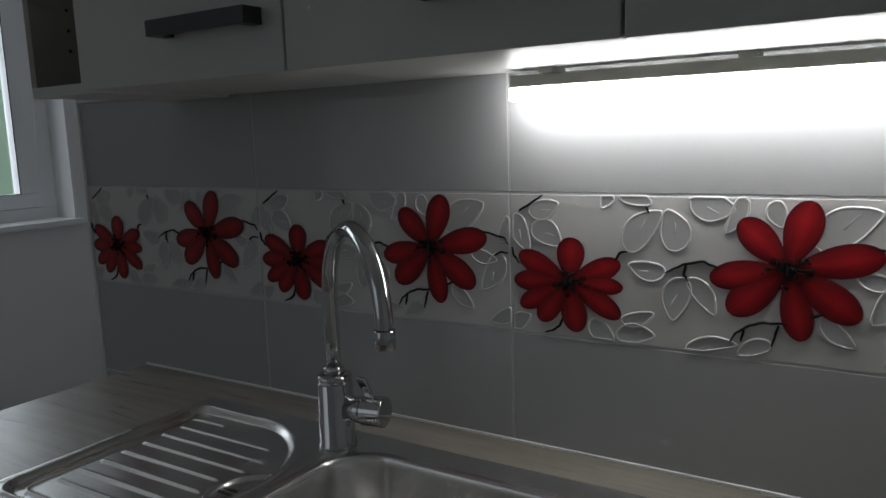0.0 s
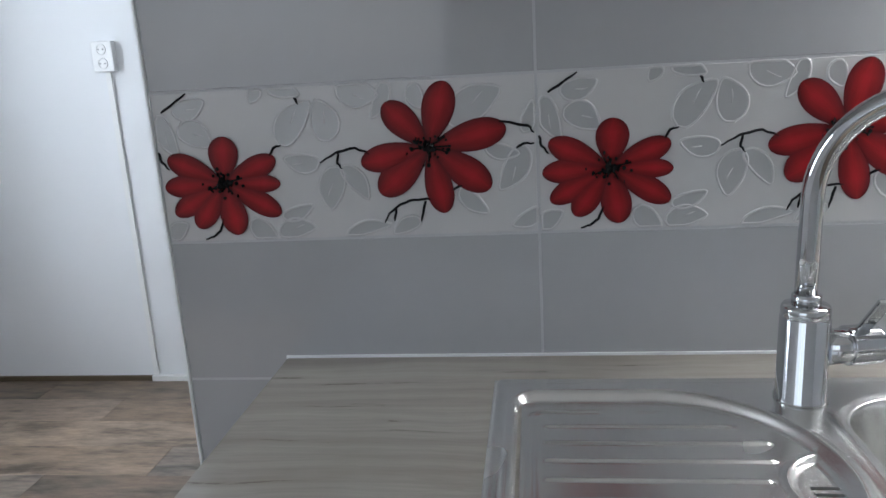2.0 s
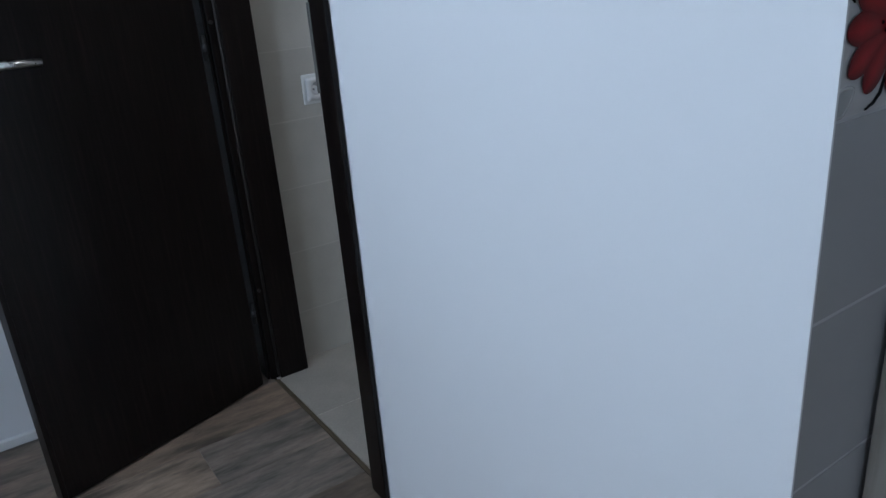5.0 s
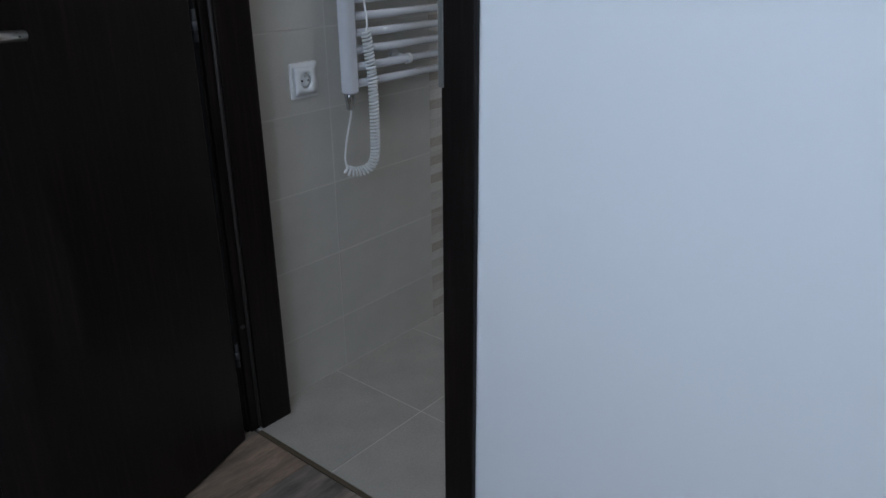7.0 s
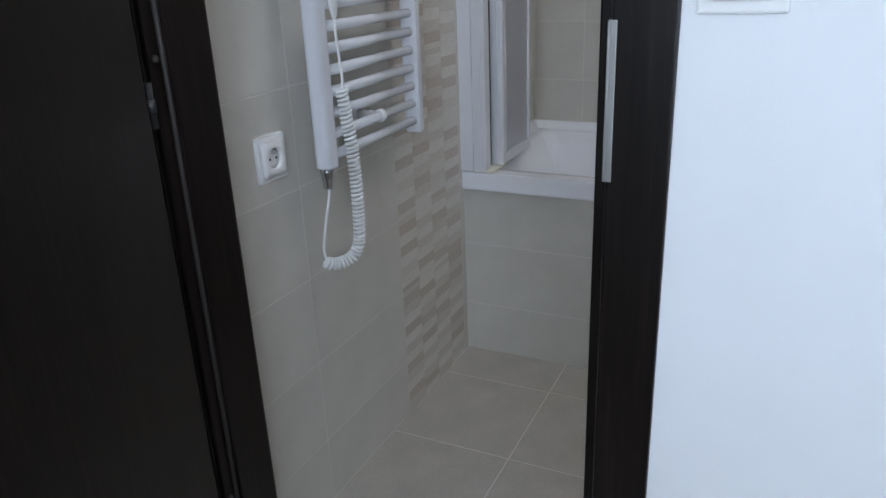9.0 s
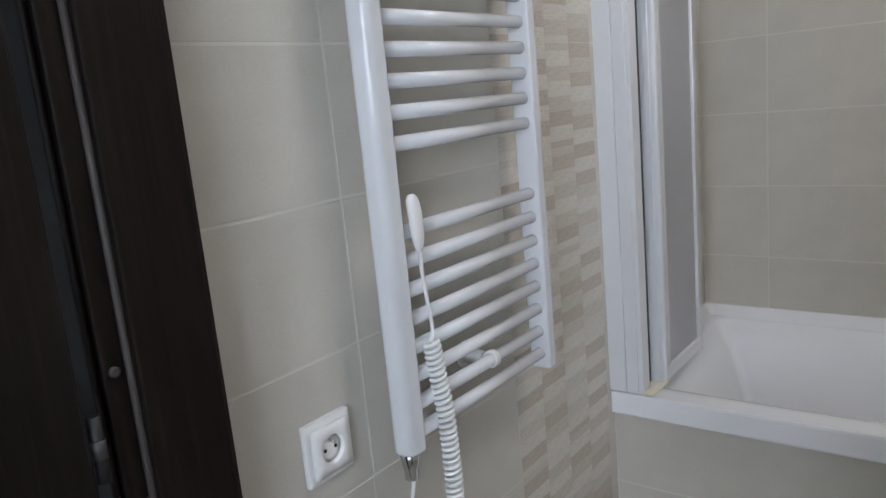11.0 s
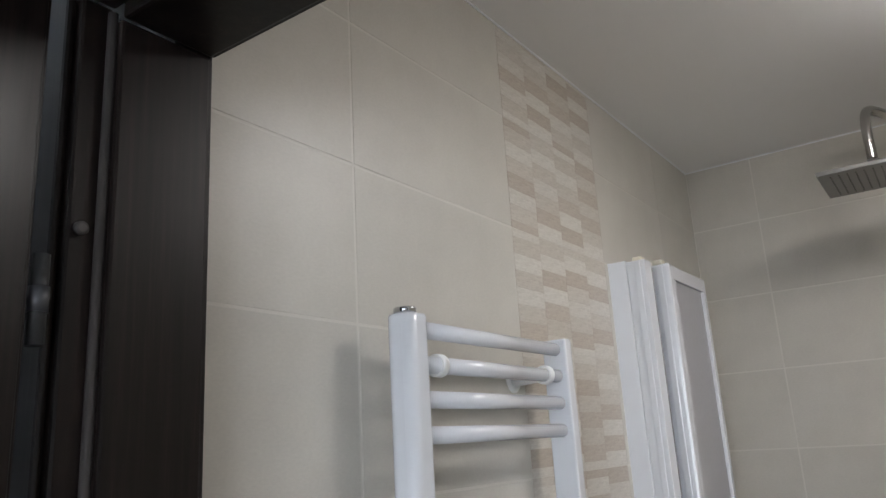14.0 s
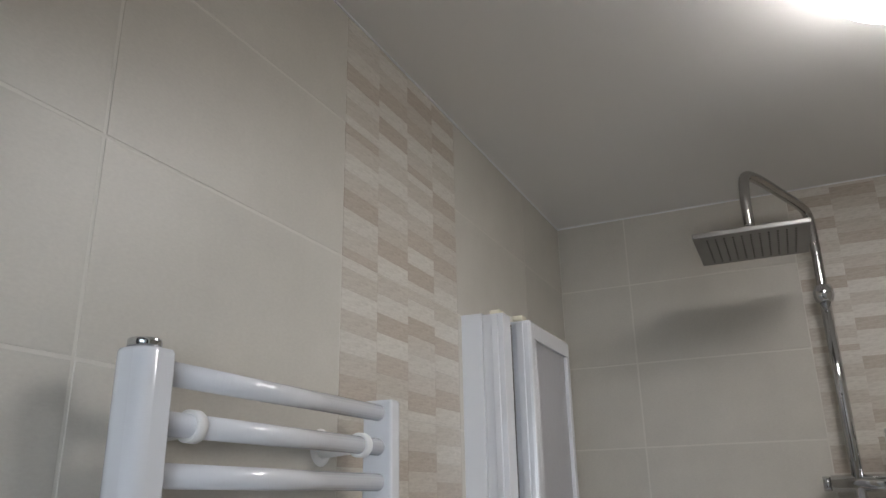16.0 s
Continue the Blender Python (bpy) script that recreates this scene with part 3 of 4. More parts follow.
for z in (0.24, 1.0, 1.73):
    hinge = part("hinge", tube([(0.001, -0.004, z - 0.032), (0.001, -0.004, z + 0.032)], 0.0062, 14), BLACK, door, "dark door hinge")
    part("hinge_knuckle", tube([(0.001, -0.004, z - 0.009), (0.001, -0.004, z + 0.009)], 0.0072, 14), ANTHRACITE, hinge)

# light switch on the white wall beside the frame
switch = empty("light_switch", (0.0, 0.882, 1.157), "white plastic light switch on the white wall", "switch")
part("switch_frame", boxes((-0.0095, -0.0005, -0.041, 0.041, -0.041, 0.041), bevel=0.003), PLASTIC, switch)
part("rocker", turned(boxes((-0.0145, -0.0075, -0.029, 0.029, -0.029, 0.029), bevel=0.002), pose(0, 0, 0, 0, 3, 0)), PLASTIC, switch)

# hall socket with its cable duct
socket = empty("wall_socket", (-1.105, NORTH, 1.322), "white double surface socket with a cable duct below", "socket")
part("socket_body", boxes((-0.042, 0.042, -0.034, -0.001, -0.056, 0.056), bevel=0.005), PLASTIC, socket)
for z in (0.026, -0.026):
    outlet = part("outlet", turned(lathe([(0.0195, 0.0), (0.0195, 0.003), (0.017, 0.003), (0.016, -0.001)], 28), Matrix.Translation((0, -0.0345, z)) @ pose(0, 0, 0, 90, 0, 0)), PLASTIC, socket, "round socket well")
    for dx in (-0.0095, 0.0095):
        part("contact_hole", turned(lathe([(0.0024, 0), (0.0024, 0.0012)], 10), Matrix.Translation((dx, -0.0374, z)) @ pose(0, 0, 0, 90, 0, 0)), BLACK, outlet)
duct = empty("cable_duct", (-1.105, NORTH, 0), "white plastic cable duct down to the floor", "cable duct")
part("upright_duct", boxes((-0.011, 0.011, -0.013, -0.001, 0.026, 1.265), bevel=0.002), PLASTIC, duct)
part("floor_duct", boxes((-0.018, 1.105 - 0.03, -0.018, -0.001, 0.0, 0.025), bevel=0.002), PLASTIC, duct)

# low vent grille on the west wall
vent = empty("wall_vent", (WEST, 1.545, 0.128), "white slatted plastic vent low on the wall", "vent")
part("vent_frame", boxes((0.0005, 0.012, -0.078, 0.078, -0.066, 0.066), bevel=0.003), PLASTIC, vent)
for k in range(7):
    part("slat", turned(boxes((0.012, 0.019, -0.066, 0.066, -0.002, 0.002)), Matrix.Translation((0, 0, -0.05 + 0.0165 * k)) @ pose(0, 0, 0, 0, 25, 0)), PLASTIC, vent)

# ---- kitchen ----
TOP = 0.842
wt = bmesh.new()
xs, ys = (0.149, 0.474, 1.205, 2.55), (-0.602, -0.478, -0.112, -0.004)
for zc, flip in ((TOP, False), (TOP - 0.038, True)):
    g = [[wt.verts.new((x, y, zc)) for y in ys] for x in xs]
    for i in range(3):
        for j in range(3):
            if (i, j) != (1, 1):
                q = [g[i][j], g[i + 1][j], g[i + 1][j + 1], g[i][j + 1]]
                wt.faces.new(q[::-1] if flip else q)
    if not flip:
        upper = g
for loop in ([(0, 0), (1, 0), (2, 0), (3, 0), (3, 1), (3, 2), (3, 3), (2, 3), (1, 3), (0, 3), (0, 2), (0, 1)], [(1, 1), (1, 2), (2, 2), (2, 1)]):
    for (a, b), (c, d) in zip(loop, loop[1:] + loop[:1]):
        wt.faces.new((upper[a][b], g[a][b], g[c][d], upper[c][d]))
worktop = empty("worktop", (0.149, 0, TOP - 0.038), "grey-beige driftwood laminate kitchen worktop", "worktop")
wt.transform(Matrix.Translation((-0.149, 0, -(TOP - 0.038))))
part("board", wt, OAK_TOP, worktop)
part("edge_band", boxes((-0.0012, -0.0001, -0.600, -0.006, 0.0005, 0.0375)), OAK_TOP, worktop)
solid("sealant_joint", boxes((0.1465, 2.55, -0.0042, -0.0003, TOP - 0.0375, TOP + 0.0035), bevel=0.001), SILICONE, "white silicone joint between worktop and tiles", "sealant")

base = empty("base_cabinet", (0.151, -0.3, 0), "driftwood laminate base cabinet under the worktop", "cabinet", "base cabinets")
part("side_panel", boxes((0.002, 0.020, -0.280, 0.294, 0.0, TOP - 0.0385)), OAK_SIDE, base, "driftwood end panel")
part("carcass", boxes((0.0205, 0.60, -0.262, 0.29, 0.1, 0.66)), CABINET_WHITE, base)
part("door", boxes((0.022, 0.60, -0.282, -0.263, 0.1, TOP - 0.045), bevel=0.0015), OAK_SIDE, base)
part("plinth", boxes((0.0205, 0.60, -0.23, -0.21, 0.0, 0.098)), OAK_SIDE, base)
for x0, x1 in ((0.753, 1.353), (1.355, 1.953), (1.955, 2.55)):
    c = empty("base_cabinet", (x0, -0.3, 0), "driftwood laminate base cabinet under the worktop", "cabinet", "base cabinets")
    part("carcass", boxes((0.001, x1 - x0 - 0.001, -0.262, 0.29, 0.1, 0.66)), CABINET_WHITE, c)
    part("door", boxes((0.002, x1 - x0 - 0.002, -0.282, -0.263, 0.1, TOP - 0.045), bevel=0.0015), OAK_SIDE, c)
    part("plinth", boxes((0.0, x1 - x0, -0.23, -0.21, 0.0, 0.098)), OAK_SIDE, c)

# stainless sink: drainer with ribs and one bowl, pressed out of a sheet


def rr(x, y, x0, x1, y0, y1, r):
    """Signed distance to a rounded rectangle, negative inside."""
    cx, cy, hx, hy = (x0 + x1) / 2, (y0 + y1) / 2, (x1 - x0) / 2 - r, (y1 - y0) / 2 - r
    qx, qy = np.abs(x - cx) - hx, np.abs(y - cy) - hy
    return np.hypot(np.maximum(qx, 0), np.maximum(qy, 0)) + np.minimum(np.maximum(qx, qy), 0) - r


def step(v, a, b):
    t = np.clip((v - a) / (b - a), 0, 1)
    return t * t * (3 - 2 * t)


SX, SY = np.linspace(0.440, 1.238, 401), np.linspace(-0.508, -0.084, 266)
gx, gy = np.meshgrid(SX, SY, indexing="ij")
rim = rr(gx, gy, 0.440, 1.238, -0.508, -0.084, 0.012)
h = 0.0046 * step(-rim, 0.0, 0.006) + 0.0004
round_end = np.hypot(gx - 0.612, (gy + 0.300) * 0.93)
drain = np.where(gx < 0.60, rr(gx, gy, 0.464, 0.90, -0.472, -0.130, 0.030), np.minimum(rr(gx, gy, 0.464, 0.66, -0.472, -0.130, 0.030), round_end - 0.160))
h -= 0.0012 * np.exp(-(((rim + 0.015) / 0.003) ** 2))
h += 0.0035 * np.exp(-(((drain - 0.004) / 0.0042) ** 2))
h -= 0.0075 * step(-drain, 0.0, 0.010)
inner = np.where(gx < 0.60, rr(gx, gy, 0.485, 0.90, -0.450, -0.163, 0.016), np.minimum(rr(gx, gy, 0.485, 0.66, -0.450, -0.163, 0.016), round_end - 0.140))
h += 0.0024 * np.exp(-((inner / 0.0032) ** 2)) * (gx < 0.56)
overflow = np.hypot(gx - 0.777, gy + 0.312)
ribs = np.exp(-((((gy + 0.197 + 0.0176) % 0.0352 - 0.0176) / 0.0030) ** 2)) * step(-inner, 0.010, 0.016) * step(overflow, 0.070, 0.078)
h += 0.0026 * ribs
cres = np.maximum(round_end - 0.152, overflow - 0.060)
h += -0.004 * step(-cres, 0.0, 0.008) + 0.002 * np.exp(-((cres / 0.0035) ** 2))
bowl = rr(gx, gy, 0.806, 1.196, -0.468, -0.146, 0.075)
h += 0.0022 * np.exp(-(((bowl - 0.010) / 0.006) ** 2))
h -= 0.150 * step(-bowl, 0.0, 0.020) + 0.012 * step(-bowl, 0.02, 0.12)
sb = bmesh.new()
grid = [[sb.verts.new((x, y, TOP + h[i, j])) for j, y in enumerate(SY)] for i, x in enumerate(SX)]
for i in range(len(SX) - 1):
    for j in range(len(SY) - 1):
        sb.faces.new((grid[i][j], grid[i + 1][j], grid[i + 1][j + 1], grid[i][j + 1])).smooth = True
sink = empty("sink", (0.84, -0.3, TOP), "stainless steel inset sink with ribbed drainer, slightly smeared", "sink")
sb.transform(Matrix.Translation((-0.84, 0.3, -TOP)))
part("basin", sb, STEEL, sink)
for k in range(4):
    part("overflow_slot", turned(boxes((-0.0125, 0.0125, -0.0024, 0.0024, 0.0, 0.0008), bevel=0.0006), Matrix.Translation((0.744 - 0.84 + 0.002 * (k > 1), -0.318 + 0.3 - 0.0105 * k - 0.010 * (k > 1), 0.0005))), BLACK, sink, "black overflow slot")
part("drain_strainer", turned(lathe([(0.056, 0.0), (0.056, 0.003), (0.045, 0.004), (0.02, 0.001)], 36), Matrix.Translation((0.155, 0.0, -0.1615))), CHROME, sink)

# chrome mixer tap
tap = empty("kitchen_tap", (0.780, -0.142, TOP + 0.005), "chrome kitchen mixer tap with a high curved spout", "tap")
part("body", lathe([(0.0285, 0.0), (0.0285, 0.003), (0.0265, 0.006), (0.0258, 0.094), (0.0245, 0.0965), (0.0252, 0.098), (0.0252, 0.105), (0.0235, 0.108), (0.013, 0.109)], 48), CHROME, tap)
part("neck_collar", lathe([(0.0150, 0.109), (0.0150, 0.119), (0.0118, 0.1205)], 36), CHROME, tap)
aim = Vector((0.184, -0.117, 0)).normalized()
R, z0 = 0.109, 0.2225
pts = [tuple(aim * -0.0012 + Vector((0, 0, 0.116))), tuple(aim * -0.0007 + Vector((0, 0, 0.16))), tuple(aim * -0.0003 + Vector((0, 0, 0.195))), (0, 0, z0)]
pts += [tuple(aim * (R - R * math.cos(a)) + Vector((0, 0, z0 + R * math.sin(a)))) for a in np.linspace(0.08, math.pi, 30)]
pts.append(tuple(aim * 2 * R + Vector((0, 0, z0 - 0.001))))
part("spout", tube(pts, 0.0115, 24), CHROME, tap)
e = aim * 2 * R
aerator = part("aerator", turned(lathe([(0.0112, 0.0), (0.0124, -0.0006), (0.0128, -0.0014), (0.0128, -0.0225), (0.0124, -0.0236), (0.0105, -0.0240), (0.0100, -0.0215), (0.0010, -0.0212)], 36), Matrix.Translation(e + Vector((0, 0, z0)))), CHROME, tap)
part("seam", turned(lathe([(0.0119, 0.0002), (0.0119, 0.0014)], 30), Matrix.Translation(e + Vector((0, 0, z0)))), BLACK, aerator, "thin dark seam")
barrel = lathe([(0.0195, 0.0), (0.0195, 0.0235), (0.0195, 0.0240), (0.0180, 0.0242), (0.0180, 0.0262), (0.0215, 0.0264), (0.0222, 0.0272), (0.0222, 0.0278), (0.0222, 0.0585), (0.0222, 0.0590), (0.0212, 0.0604), (0.0205, 0.0606), (0.0010, 0.0607)], 48)
knob = part("valve", turned(barrel, Matrix.Translation((0.020, 0.0035, 0.057)) @ Vector((0.984, 0.176, 0)).to_track_quat("Z", "Y").to_matrix().to_4x4()), CHROME, tap)
lev = boxes((-0.0075, 0.0075, -0.0028, 0.0028, 0.0, 0.058), bevel=0.0022)
part("lever", turned(lev, Matrix.Translation((0.060, 0.008, 0.072)) @ pose(0, 0, 0, 36, 6, 8)), CHROME, knob)

# wall cabinets
CB, CF = 1.375, -0.268       # underside and front of the carcasses
CTOP = 2.09
shelf_unit = empty("open_shelf_cabinet", (0.305, 0, CB), "white open wall cabinet with shelf pin holes", "cabinet", "wall cabinets")
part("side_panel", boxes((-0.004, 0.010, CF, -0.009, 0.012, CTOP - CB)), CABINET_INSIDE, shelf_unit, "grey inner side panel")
part("bottom_panel", boxes((-0.004, 0.153, CF, -0.009, -0.004, 0.012), bevel=0.001), CABINET_WHITE, shelf_unit)
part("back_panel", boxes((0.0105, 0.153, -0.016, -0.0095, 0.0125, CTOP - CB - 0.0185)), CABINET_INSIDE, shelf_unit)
part("top_panel", boxes((0.0105, 0.153, CF, -0.009, CTOP - CB - 0.018, CTOP - CB)), CABINET_WHITE, shelf_unit)
for z in (0.072, 0.104, 0.136, 0.30, 0.332):
    part("pin_hole", turned(lathe([(0.0026, 0.0), (0.0026, 0.0008)], 12), Matrix.Translation((0.0102, CF + 0.062, z)) @ pose(0, 0, 0, 0, 90, 0)), BLACK, shelf_unit, "small shelf pin hole")
for n, x0 in enumerate((0.460, 0.860, 1.260, 1.660, 2.060)):
    c = empty("wall_cabinet", (x0, 0, CB), "white wall cabinet with an anthracite bar handle", "cabinet", "wall cabinets")
    part("carcass", boxes((0.0005, 0.3995, CF, -0.009, 0.0, CTOP - CB)), CABINET_WHITE, c)
    d = part("door", boxes((0.002, 0.398, CF - 0.020, CF - 0.001, -0.002, CTOP - CB - 0.001), bevel=0.0015), CABINET_WHITE, c)
    hb = boxes((0.194, 0.368, CF - 0.050, CF - 0.040, 0.053, 0.073), (0.194, 0.212, CF - 0.0405, CF - 0.0201, 0.053, 0.073), (0.350, 0.368, CF - 0.0405, CF - 0.0201, 0.053, 0.073), bevel=0.001)
    part("handle", hb, ANTHRACITE, d, "anthracite bar handle")

# tube light under the cabinets
lamp = empty("under_cabinet_lamp", (1.026, -0.030, CB - 0.001), "glowing white tube light under the wall cabinets", "lamp")
part("housing", boxes((0.0, 0.60, -0.018, 0.016, -0.022, -0.006), bevel=0.002), LAMP_BODY, lamp, "beige-grey lamp housing")
part("diffuser", boxes((-0.002, 0.602, -0.0165, 0.0145, -0.0395, -0.0225), bevel=0.004), TUBE_GLOW, lamp, "glowing diffuser")
for x in (0.044, 0.285, 0.50):
    part("clip", boxes((x, x + 0.020, -0.022, 0.018, -0.0065, 0.001)), LAMP_BODY, lamp, "grey mounting clip")

# ---- bathroom ----
# bathtub along the east wall with a tiled apron
TUB_X, RIM = 1.172, 0.590
apron = solid("tub_apron", boxes((TUB_X + 0.0035, TUB_X + 0.05, 0.13, BATH_Y - 0.003, 0.0, RIM - 0.056)), BATH_GROUT, "beige tiled apron of the bathtub", "apron", kind="structure")
tub = empty("bathtub", ((TUB_X + BATH_X) / 2, 0.9, 0), "white acrylic bathtub behind a tiled apron", "bathtub")
tb = bmesh.new()
nx, ny = 70, 120
X, Y = np.linspace(TUB_X - 0.008, BATH_X - 0.003, nx), np.linspace(0.135, BATH_Y - 0.003, ny)
tx, ty = np.meshgrid(X, Y, indexing="ij")
dd = rr(tx, ty, TUB_X + 0.062, BATH_X - 0.048, 0.20, BATH_Y - 0.062, 0.055)
hz = RIM - 0.008 * step(dd, 0.03, 0.0) * 0.5 - 0.37 * step(-dd, 0.0, 0.20) - 0.03 * step(-dd, 0.0, 0.02)
hz = hz + np.maximum(0.024 * step(tx, BATH_X - 0.030, BATH_X - 0.014), 0.024 * step(ty, BATH_Y - 0.030, BATH_Y - 0.014))
gv = [[tb.verts.new((tx[i, j] - (TUB_X + BATH_X) / 2, ty[i, j] - 0.9, hz[i, j])) for j in range(ny)] for i in range(nx)]
for i in range(nx - 1):
    for j in range(ny - 1):
        tb.faces.new((gv[i][j], gv[i + 1][j], gv[i + 1][j + 1], gv[i][j + 1])).smooth = True
part("shell", tb, ACRYLIC, tub)
part("rim_edge", turned(boxes((TUB_X - 0.010, TUB_X + 0.012, 0.135, BATH_Y - 0.002, RIM - 0.055, RIM - 0.0008), bevel=0.006), Matrix.Translation((-(TUB_X + BATH_X) / 2, -0.9, 0))), ACRYLIC, tub)

# folding shower screen, folded along the tiled wall
screen = empty("shower_screen", (1.20, 1.66, RIM + 0.003), "white framed folding shower screen with pearl panels, folded back", "shower screen")
SH = 1.962 - RIM - 0.003


def sbox(*r, bevel=0.002):
    bm = boxes(*r, bevel=bevel)
    bm.transform(Matrix.Translation((-1.20, -1.66, 0)))
    return bm


part("wall_profile", sbox((1.160, 1.196, 1.669, 1.7105, 0, SH), bevel=0.0015), ENAMEL, screen)
part("hinge_profile", sbox((1.1625, 1.200, 1.630, 1.6685, 0, SH - 0.003), bevel=0.0015), ENAMEL, screen)
part("bead", sbox((1.1595, 1.1630, 1.640, 1.652, 0.002, SH - 0.005), bevel=0.0015), ENAMEL, screen)
# dark strip set between the profiles, in place of the gap's shade
part("hinge_seal", sbox((1.204, 1.234, 1.640, 1.650, 0.004, SH - 0.01), bevel=0.002), GREY_RUBBER, screen, "dark strip standing for the shade in the hinge gap")
for y0, y1, x0, x1 in ((1.640, 1.654, 1.262, 1.486), (1.608, 1.626, 1.262, 1.492)):
    pf = part("panel_frame", sbox((x0, x1, y0, y1, 0.004, 0.034), (x0, x1, y0, y1, SH - 0.034, SH - 0.004), (x0, x0 + 0.016, y0, y1, 0.034, SH - 0.034), (x1 - 0.018, x1, y0, y1, 0.034, SH - 0.034)), ENAMEL, screen, "white metal panel frame")
    part("panel", sbox((x0 + 0.014, x1 - 0.016, (y0 + y1) / 2 - 0.002, (y0 + y1) / 2 + 0.002, 0.032, SH - 0.032), bevel=0), PEARL, pf, "grey pearl-structured plastic panel")
stile = part("stile", sbox((1.238, 1.261, 1.606, 1.656, 0.003, SH - 0.002), bevel=0.006), ENAMEL, screen, "rounded white stile")
part("stile_bead", sbox((1.2350, 1.239, 1.620, 1.634, 0.005, SH - 0.006), bevel=0.0018), ENAMEL, stile)
for x, y in ((1.186, 1.650), (1.249, 1.630)):
    part("cap", turned(boxes((-0.012, 0.012, -0.010, 0.010, 0, 0.010), bevel=0.003), Matrix.Translation((x - 1.2, y - 1.66, SH - 0.0028))), CREAM, screen, "cream plastic end cap")
part("foot_seal", sbox((1.164, 1.262, 1.606, 1.668, -0.002, 0.004), bevel=0.001), CREAM, screen, "cream sealant at the foot")

# towel radiator
RY = 1.652
rad = empty("towel_radiator", (0.600, BATH_Y, 0.794), "white enamelled ladder towel radiator on the tiled wall", "radiator")


def dtube(x, z0, z1, out):
    """Upright of a D section: flat where the rungs enter, softly rounded on the outer side."""
    w, d = 0.0155, 0.020
    section = []
    for cx, cy, r, a0 in ((w - 0.003, d - 0.003, 0.003, 0), (-w + 0.012, d - 0.014, 0.013, 90), (-w + 0.012, -d + 0.014, 0.013, 180), (w - 0.003, -d + 0.003, 0.003, 270)):
        for k in range(7):
            a = radians(a0 + 15 * k)
            section.append((-out * (cx + r * math.cos(a)), cy + r * math.sin(a)))
    bm = bmesh.new()
    rings = []
    for z, q in ((z0, 0.93), (z0 + 0.003, 1), (z1 - 0.003, 1), (z1, 0.93)):
        rings.append([bm.verts.new((x - 0.605 + px * q, RY - BATH_Y + py * q, z - 0.80)) for px, py in section])
    n = len(section)
    for a, b in zip(rings, rings[1:]):
        for k in range(n):
            bm.faces.new((a[k], a[(k + 1) % n], b[(k + 1) % n], b[k])).smooth = k % 7 != 6
    bm.faces.new(rings[0][::-1])
    bm.faces.new(rings[-1])
    return bm


RL, RR = 0.402, 0.788
part("upright", dtube(RL, 0.808, 1.772, -1), ENAMEL, rad)
part("upright", dtube(RR, 0.800, 1.772, 1), ENAMEL, rad)
rung_z = [1.757 - 0.0405 * k for k in range(4)] + [1.516 - 0.0407 * k for k in range(8)] + [1.113 - 0.0407 * k for k in range(8)]
rung_me = mesh_of("rung", tube([(RL - 0.605 + 0.01, 0, 0), (RR - 0.605 - 0.008, 0, 0)], 0.0102, 18), ENAMEL)
for z in rung_z:
    piece("rung", rung_me, rad, Matrix.Translation((0, RY - BATH_Y - 0.001, z - 0.80)))
plug = part("vent_plug", turned(lathe([(0.0135, 0), (0.0135, 0.007), (0.0128, 0.0082), (0.006, 0.0083), (0.005, 0.0065)], 24), Matrix.Translation((RL - 0.605, RY - BATH_Y, 0.972))), CHROME, rad, "chrome vent plug")
for x, z in ((0.462, rung_z[1]), (0.735, rung_z[1]), (0.622, rung_z[-2])):
    br = part("wall_bracket", turned(lathe([(0.0128, -0.006), (0.0140, -0.005), (0.0140, 0.005), (0.0128, 0.006)], 28), Matrix.Translation((x - 0.605, RY - BATH_Y, z - 0.80)) @ pose(0, 0, 0, 0, 90, 0)), PLASTIC, rad, "white plastic clamp and wall bracket")
    part("bracket_arm", tube([(x - 0.605, RY - BATH_Y + 0.015, z - 0.80), (x - 0.603, -0.006, z - 0.80)], [0.010, 0.013], 16), PLASTIC, br)
    part("bracket_foot", turned(lathe([(0.022, 0), (0.022, 0.004), (0.016, 0.006)], 24), Matrix.Translation((x - 0.603, -0.0005, z - 0.80)) @ pose(0, 0, 0, 90, 0, 0)), PLASTIC, br)
heater = part("heating_plug", lathe([(0.0145, 0.008), (0.0135, -0.002), (0.0120, -0.016), (0.0105, -0.018), (0.0105, -0.032), (0.006, -0.036)], 24, at=(RL - 0.605, RY - BATH_Y, 0.0)), CHROME, rad, "chrome heating rod plug")
# spiral cable with its control hung on a rung


def smooth_path(points, n):
    p = [Vector(q) for q in points]
    p = [2 * p[0] - p[1]] + p + [2 * p[-1] - p[-2]]
    out = []
    for i in range(1, len(p) - 2):
        for k in range(n):
            t = k / n
            out.append(0.5 * (2 * p[i] + (p[i + 1] - p[i - 1]) * t + (2 * p[i - 1] - 5 * p[i] + 4 * p[i + 1] - p[i + 2]) * t * t + (3 * p[i] - p[i - 1] - 3 * p[i + 1] + p[i + 2]) * t**3))
    return out + [p[-2]]


cable = empty("spiral_cable", (0.402, 1.66, 0.765), "white spiral cable with a plug-like control, hung on the radiator", "cable")


def cpts(*rows):
    return [(x - 0.402, y - 1.66, z - 0.765) for x, y, z in rows]


